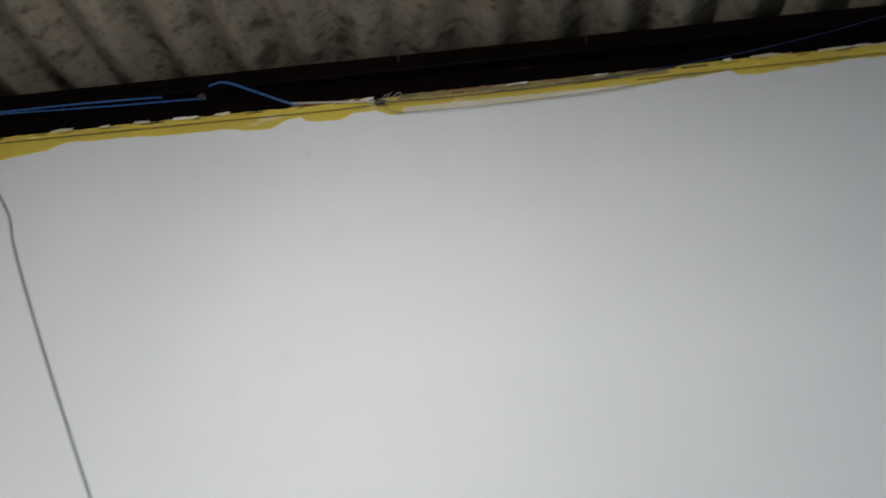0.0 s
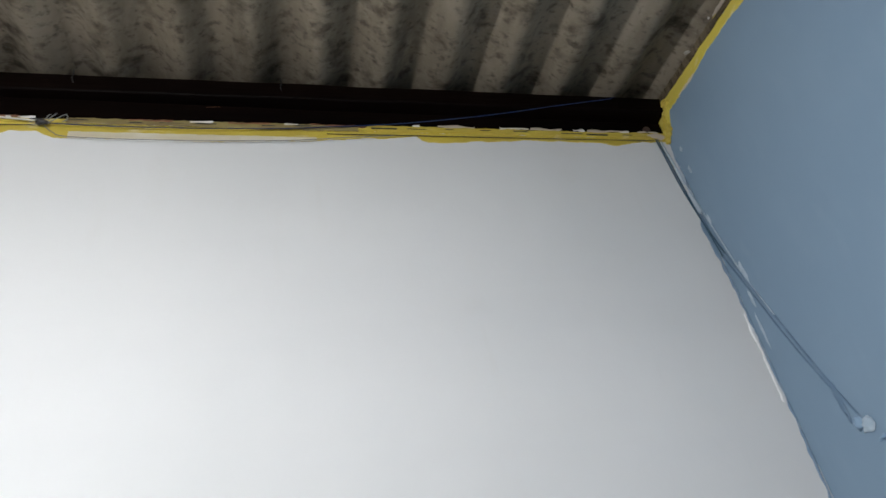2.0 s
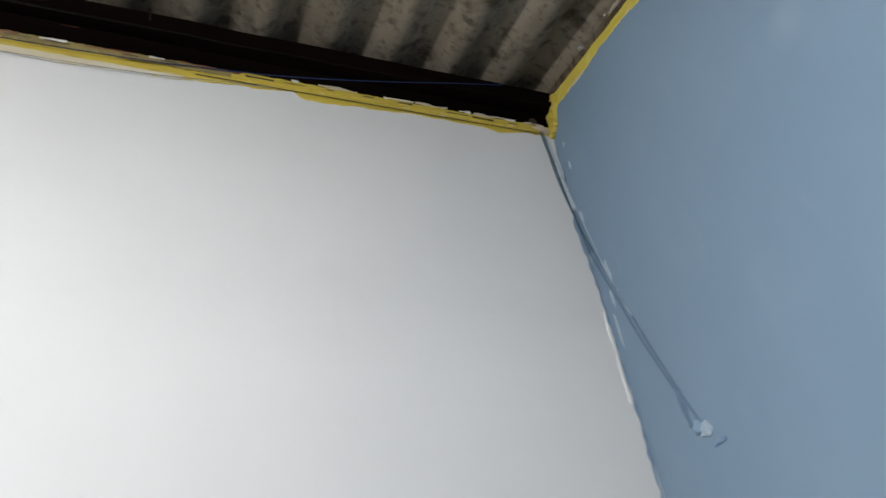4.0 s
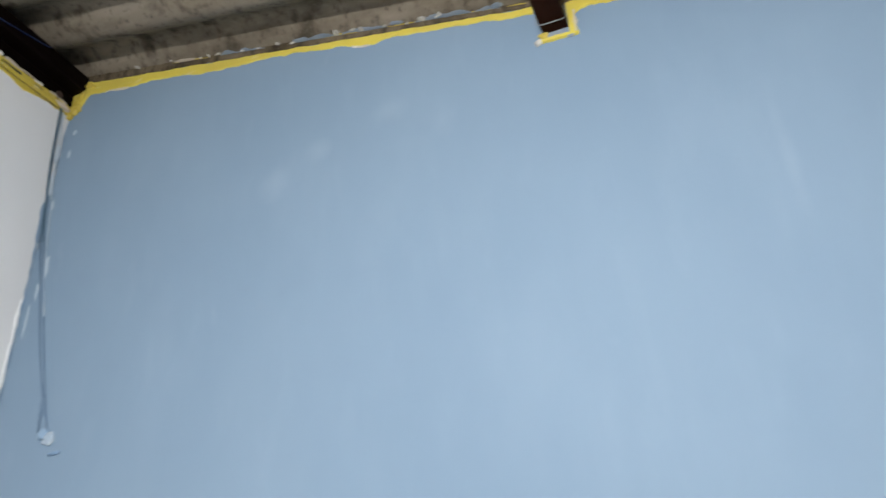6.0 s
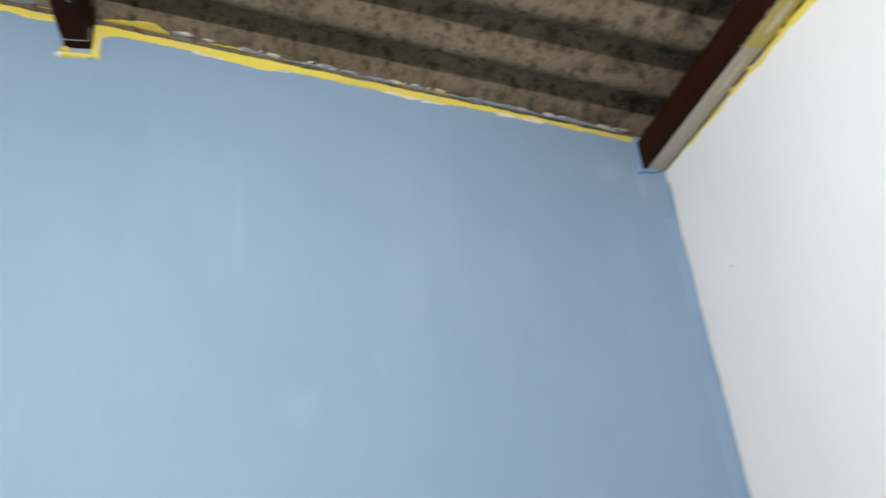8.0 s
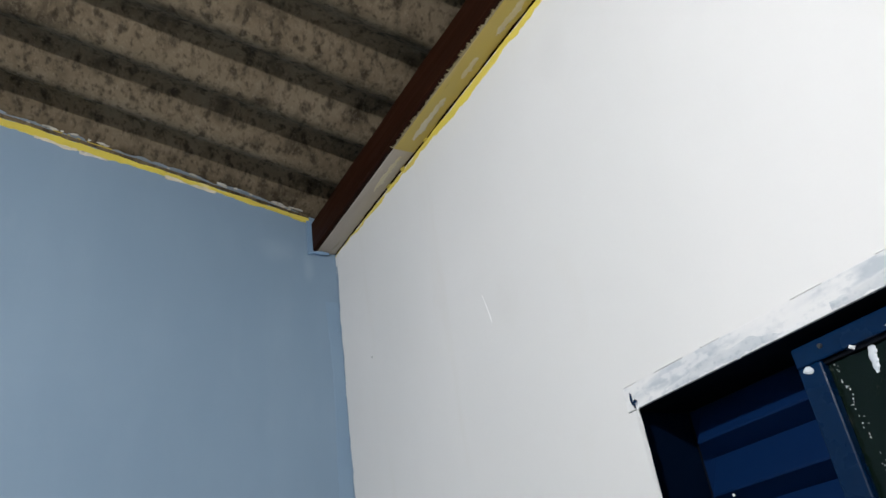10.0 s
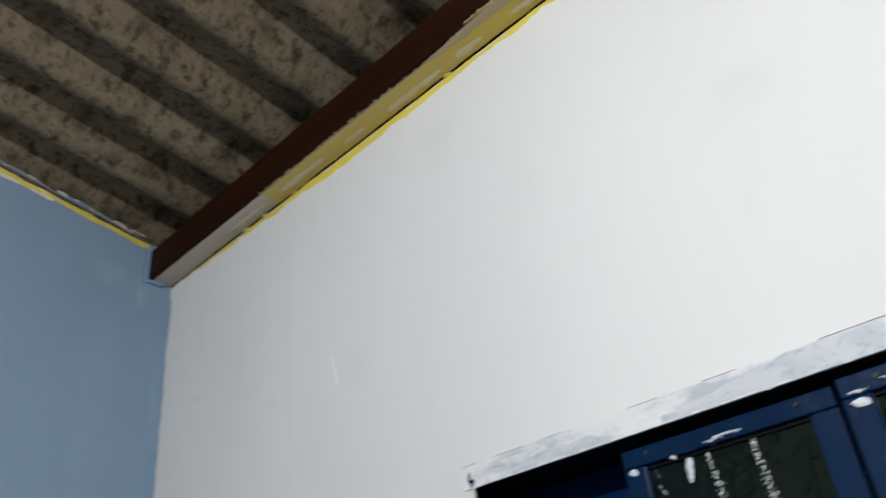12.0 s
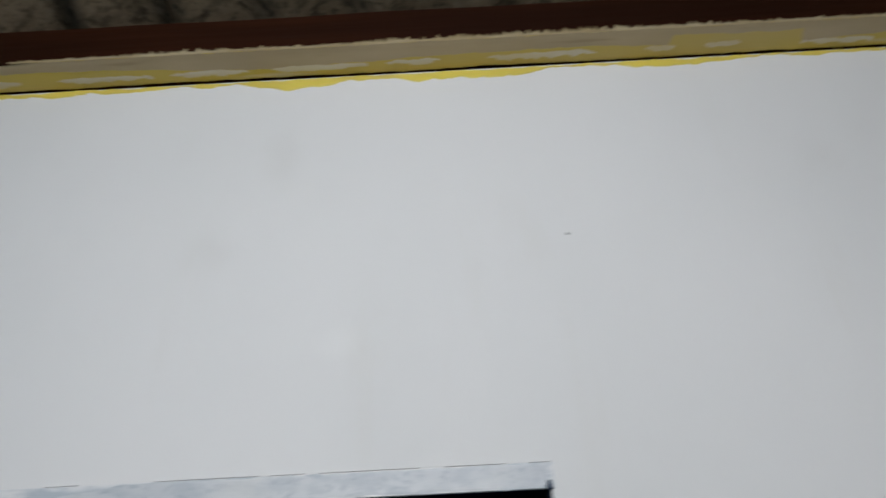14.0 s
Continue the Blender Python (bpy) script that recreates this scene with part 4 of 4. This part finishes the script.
for rail, y, x, z in ((s1, SOUTH - 0.019, 0.700, 2.106), (s1, SOUTH - 0.019, 0.520, 2.106), (s2, SOUTH - 0.013, 0.436, 2.108), (s2, SOUTH - 0.013, 0.262, 2.108)):
    bm = bmesh.new()
    bmesh.ops.create_cone(bm, cap_ends=True, segments=10, radius1=0.003, radius2=0.0022, depth=0.003, matrix=Matrix.Translation((x, y + 0.001, z)) @ Matrix.Rotation(-math.pi / 2, 4, "X"))
    part("rail_bolt", bm, TAPE, rail, "dark bolt head")


def daub(rail, x, y, z, a, b, k, lean=0.0):
    """A dab with a ragged outline, thin at its ends: paint, and highlights on the rail."""
    shape = lambda u: math.sqrt(max(0.01, 1 - abs((u - x) / a) ** (2.5 if k % 2 else 1.6)))
    ob = band("paint_and_glint_daub", lambda u, v, n: Vector((u, y + n, v)), x - a, x + a, lambda u: z + lean * (u - x) - b * shape(u), lambda u: z + lean * (u - x) + 0.8 * b * shape(u), 0.0012, WHITE_DAUB, None,
              "white daub, paint and painted highlight", step=0.0008, rough=0.0016, seed=210 + k, scale=110)
    ob.parent = rail


# long thin strokes on the second sash's rail paint its lamp highlight
for k, (rail, x, z, a, b, lean) in enumerate(((s1, 0.722, 2.085, 0.006, 0.0055, 0.1), (s1, 0.60, 2.097, 0.017, 0.0014, 0.04), (s1, 0.617, 2.094, 0.012, 0.0007, 0.04), (s1, 0.668, 2.089, 0.0035, 0.002, 0.2), (s2, 0.458, 2.085, 0.009, 0.0045, 0.1),
                                              (s2, 0.457, 2.096, 0.010, 0.0012, 0.1), (s2, 0.242, 2.104, 0.009, 0.0045, 0), (s2, 0.33, 2.109, 0.035, 0.0013, 0), (s2, 0.41, 2.102, 0.026, 0.001, 0.03),
                                              (s2, 0.30, 2.1045, 0.04, 0.0011, 0.01), (s2, 0.375, 2.108, 0.03, 0.0012, 0.0), (s2, 0.28, 2.111, 0.03, 0.001, 0.0), (s2, 0.36, 2.0985, 0.05, 0.0008, 0.01))):
    daub(rail, x, SOUTH - (0.019 if rail is s1 else 0.013), z + 0.003, a, b, k, lean)
flag = band("paint_and_glint_daub", lambda u, v, n: Vector((v, SOUTH - 0.0286 + n, u)), 2.062, 2.090, lambda z: 0.657 - 0.0055 * min(1, (z - 2.060) / 0.022) * min(1, (2.094 - z) / 0.008), lambda z: 0.657 + 0.004 * min(1, (2.093 - z) / 0.012), 0.0012, WHITE_DAUB, None, step=0.001, rough=0.0014, seed=220, scale=90)
flag.parent = s1


def glitter_run(rail, x, y, top, bottom, spread, count, seed):
    """A run of fine white specks down a pane, painted in place of lamp glitter."""
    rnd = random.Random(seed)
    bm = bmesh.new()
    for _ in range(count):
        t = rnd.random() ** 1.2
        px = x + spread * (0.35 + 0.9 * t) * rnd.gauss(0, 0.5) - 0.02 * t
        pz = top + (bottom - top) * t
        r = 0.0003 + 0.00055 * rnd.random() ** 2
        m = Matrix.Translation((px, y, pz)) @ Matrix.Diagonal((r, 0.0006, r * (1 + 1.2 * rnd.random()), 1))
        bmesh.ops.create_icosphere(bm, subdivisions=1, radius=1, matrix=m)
    ob = part("lamp_glitter", bm, BRIGHT_WHITE, None, "fine white specks painted as lamp glitter")
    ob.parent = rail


# white specks where the lamp would glint in the hammered glass
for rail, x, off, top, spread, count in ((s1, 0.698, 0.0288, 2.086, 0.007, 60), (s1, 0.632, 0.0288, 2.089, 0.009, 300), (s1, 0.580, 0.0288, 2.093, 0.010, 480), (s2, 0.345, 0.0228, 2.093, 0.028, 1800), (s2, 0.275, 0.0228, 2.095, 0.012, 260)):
    glitter_run(rail, x, SOUTH - off, top, 1.86, spread, count, int(1000 * x))
for k, (x, z) in enumerate(((0.91, 2.005), (0.93, 1.95), (0.75, 2.03))):
    held(lump("paint_dot", (x, SOUTH - 0.073, z), (0.0017, 0.0012, 0.0017), WHITE_DAUB, None, seed=225 + k), window)


# ---- cables ----
def cable(points, radius, material, label, group=""):
    return tagged(part("electric_cable", tube(points, radius), material, smooth=True), label, "cable", group)


N = NORTH - 0.008
M = NORTH - 0.046
cable([(WEST, M, 3.410), (-1.055, M, 3.407), (-0.793, M, 3.404), (-0.569, M, 3.407), (-0.36, M, 3.403), (-0.348, M + 0.006, 3.404)], 0.0024, BLUE_WIRE, "thin blue wire along the black beam", "wires along the beam")
cable([(WEST, N, 3.43), (-1.1, N, 3.437), (-0.83, N, 3.441), (-0.5, N - 0.003, 3.427), (-0.258, N, 3.426), (-0.245, NORTH, 3.43)], 0.0024, BLUE_WIRE, "thin blue wire along the black beam", "wires along the beam")
cable([(-0.216, M + 0.004, 3.432), (-0.204, M, 3.434), (-0.17, M - 0.002, 3.435), (-0.102, M, 3.400), (-0.04, M + 0.012, 3.374), (0.005, N - 0.006, 3.366), (0.03, N, 3.366)], 0.0024, BLUE_WIRE, "blue wire hanging in a bow from the beam", "wires along the beam")
cable([(0.0, N, 3.374), (0.06, N - 0.003, 3.366), (0.15, N - 0.003, 3.356), (0.22, N - 0.006, 3.346), (0.256, N - 0.008, 3.339)], 0.0022, WHITE_WIRE, "dusty white wire to a taped joint", "wires along the beam")
cable([(0.25, N - 0.008, 3.326), (0.27, N - 0.006, 3.308), (0.302, N - 0.002, 3.299), (0.449, N - 0.002, 3.296), (0.60, N - 0.002, 3.300), (0.783, N - 0.002, 3.309), (0.863, N - 0.002, 3.317), (0.96, N - 0.002, 3.330), (1.07, N - 0.001, 3.343)], 0.0010, LINE_GREY, "grey wire sagging below the yellow edge", "wires along the beam")
cable([(0.256, N - 0.006, 3.338), (0.4, N - 0.004, 3.337), (0.6, N - 0.004, 3.341), (0.8, N - 0.004, 3.352), (0.9, N - 0.004, 3.363), (1.0, N - 0.004, 3.374), (1.135, N - 0.012, 3.385), (1.333, M, 3.397), (1.528, M - 0.004, 3.443), (1.673, M - 0.006, 3.476), (1.703, M - 0.002, 3.492)], 0.0014, DULL_WIRE, "blue wire rising across the black beam", "wires along the beam")
for pts in (((0.25, N - 0.008, 3.335), (0.262, N - 0.012, 3.352), (0.272, N - 0.012, 3.366)), ((0.256, N - 0.008, 3.336), (0.276, N - 0.014, 3.347), (0.292, N - 0.012, 3.363), (0.297, N - 0.010, 3.352), (0.287, N - 0.008, 3.341)),
            ((0.246, N - 0.008, 3.337), (0.255, N - 0.012, 3.357), (0.259, N - 0.01, 3.364))):
    cable(pts, 0.0013, GREY_WIRE, "bare twisted wire end at a joint", "wires along the beam")
cable([(WEST, N + 0.003, 3.322), (-0.8, N + 0.003, 3.328), (-0.3, N + 0.002, 3.332), (0.05, N + 0.002, 3.334), (0.2, N, 3.336), (0.25, N - 0.006, 3.336)], 0.0011, TAPE, "dark line of wire and mortar gap along the yellow edge", "wires along the beam")
# dark tube added for the gap line in the mortar, no wire here
cable([(0.9, N + 0.003, 3.345), (1.2, N + 0.003, 3.351), (1.5, N + 0.003, 3.357), (1.8, N + 0.003, 3.364)], 0.0011, TAPE, "dark line of wire and mortar gap along the yellow edge", "wires along the beam")
tagged(lump("taped_joint", (0.243, N - 0.008, 3.338), (0.016, 0.006, 0.006), TAPE, None, seed=230), "black taped wire joint under the beam", "wire joint")
tagged(part("electric_cable", tube([(-0.80, NORTH - 0.003, 3.25), (-0.76, NORTH - 0.003, 3.185), (-0.715, NORTH - 0.003, 3.125), (-0.672, NORTH - 0.003, 3.06), (-0.64, NORTH - 0.003, 2.985), (-0.585, NORTH - 0.003, 2.88), (-0.522, NORTH - 0.003, 2.766), (-0.44, NORTH - 0.003, 2.62), (-0.345, NORTH - 0.003, 2.455), (-0.283, NORTH - 0.003, 2.348), (-0.20, NORTH - 0.003, 2.20), (-0.12, NORTH - 0.003, 2.0), (-0.08, NORTH - 0.003, 1.6), (-0.08, NORTH - 0.003, 1.25)], 0.0026), LINE_GREY, smooth=True),
       "dark grey thin cable hanging down the white wall", "cable")
E_ = EAST - 0.002
for dx, dy in ((0.0, 0.0), (0.006, 0.012)):
    cable([(1.808 + dx, NORTH - 0.004, 3.372), (1.812 + dx, NORTH - 0.005, 3.30), (1.818 + dx, NORTH - 0.006, 3.19), (1.833, NORTH - 0.008, 3.06), (E_ - 0.002, NORTH - 0.022 + dy, 2.94)], 0.0017, TEAL_WIRE, "teal cable running down the wall corner", "corner cables")
    cable([(E_ - 0.002, NORTH - 0.022 + dy, 2.942), (E_, 1.732 + dy, 2.80), (E_ + 0.001, 1.693 + dy, 2.65), (E_ + 0.001, 1.655 + dy * 0.6, 2.52), (E_ + 0.001, 1.630, 2.445), (E_ + 0.004, 1.622, 2.42)], 0.0024, GROOVE_SHADE, "cable painted over blue on the blue wall", "corner cables")
tagged(part("electric_cable", tube([(1.822, NORTH - 0.004, 3.365), (1.829, NORTH - 0.005, 3.28), (1.838, NORTH - 0.008, 3.16), (E_, NORTH - 0.020, 3.02), (E_, 1.745, 2.86), (E_, 1.71, 2.72)], 0.0016), FILLER, smooth=True), "pale painted cable in the wall corner", "cable", "corner cables")
outlet = tagged(lump("filled_hole", (EAST - 0.002, 1.612, 2.405), (0.004, 0.016, 0.013), FILLER, None, seed=240), "pale filled hole where the cables enter the wall", "wall filler")
# raised dark lump drawn for the shade in the groove
lump("groove_shade", (EAST - 0.0006, 1.652, 2.475), (0.0012, 0.008, 0.045), GROOVE_SHADE, outlet, seed=243)
lump("filler_rim", (EAST - 0.001, 1.634, 2.418), (0.004, 0.012, 0.014), BLUE_DAUB, outlet, seed=241)
lump("filler_rim", (EAST - 0.001, 1.59, 2.37), (0.003, 0.016, 0.005), BLUE_DAUB, outlet, seed=242)

# ---- small things at the beams ----
for k, (x, y, z) in enumerate(((-0.248, NORTH - 0.006, 3.432), (1.79, NORTH - 0.005, 3.405))):
    bm = bmesh.new()
    bmesh.ops.create_cone(bm, cap_ends=True, segments=10, radius1=0.009, radius2=0.011, depth=0.012, matrix=Matrix.Translation((x, y, z)) @ Matrix.Rotation(math.pi / 2, 4, "X"))
    part("wire_knob", bm, KNOB, beam_north)
for k, (x, z) in enumerate(((0.36, 3.446), (0.62, 3.43))):
    band("worn_scratch", lambda u, v, n: Vector((u, NORTH - 0.0045 - n, v)), x - 0.018, x + 0.018, lambda u: z + 0.1 * (u - x), lambda u: z + 0.0005 + 0.1 * (u - x), 0.0004, BARE_WOOD, beam_north, rough=0.0006, seed=250 + k)
for x, y in ((0.29, NORTH - 0.038), (0.785, NORTH - 0.042)):
    z = roof_low(y)
    part("roof_hook", tube([(x, y, z + 0.012), (x + 0.002, y - 0.002, z - 0.006), (x + 0.001, y, z - 0.024), (x + 0.004, y + 0.006, z - 0.03)], 0.0014), TAPE, beam_north, "dark hooked roof bolt")
tagged(lump("loose_flake", (1.717, -0.52, roof_low(-0.52) + 0.02), (0.006, 0.016, 0.004), CHIP, None, seed=260, turn=0.5), "white flake stuck to the roof sheet", "flake")
part("nail", tube([(1.70, 0.375, MZ + 0.002), (1.70, 0.375, MZ - 0.003)], 0.003), NAIL, beam_mid)
part("binding_wire", tube([(EAST - 0.03, MY0 - 0.002, MZ + 0.03), (EAST - 0.03, MY0 - 0.003, MZ - 0.002), (EAST - 0.028, 0.375, MZ - 0.004), (EAST - 0.03, MY1 + 0.003, MZ - 0.002), (EAST - 0.03, MY1 + 0.002, MZ + 0.03)], 0.0012), GREY_WIRE, beam_mid)

# ---- lamp hanging from the middle beam ----
lx, ly, lz = LAMP
lamp = tagged(empty("pendant_lamp", (lx, ly, MZ)), "lit bare bulb on a cord from the middle beam", "lamp")


def turned(profile, sides=24):
    bm = bmesh.new()
    rows = [[bm.verts.new((lx + r * math.cos(2 * math.pi * k / sides), ly + r * math.sin(2 * math.pi * k / sides), z)) for k in range(sides)] for r, z in profile]
    for r, s in zip(rows, rows[1:]):
        for k in range(sides):
            bm.faces.new((r[k], r[(k + 1) % sides], s[(k + 1) % sides], s[k]))
    bm.faces.new(rows[0])
    bm.faces.new(rows[-1])
    bmesh.ops.recalc_face_normals(bm, faces=bm.faces)
    return bm


held(part("cord", tube([(lx, ly, MZ + 0.004), (lx, ly, (MZ + lz) / 2), (lx, ly, lz + 0.09)], 0.003), WHITE_WIRE, smooth=True), lamp)
held(part("socket", turned(((0.008, lz + 0.115), (0.02, lz + 0.11), (0.021, lz + 0.075), (0.017, lz + 0.072))), PLASTIC, smooth=True), lamp)
held(part("bulb_body", turned(((0.013, lz + 0.0715), (0.014, lz + 0.06), (0.022, lz + 0.03), (0.0315, lz + 0.004), (0.0318, lz + 0.0025))), PLASTIC, smooth=True), lamp)
held(part("bulb_dome", turned([(0.032 * math.sin(a), lz + 0.032 * math.cos(a)) for a in np.linspace(1.5, 3.05, 12)]), GLOW, smooth=True), lamp)
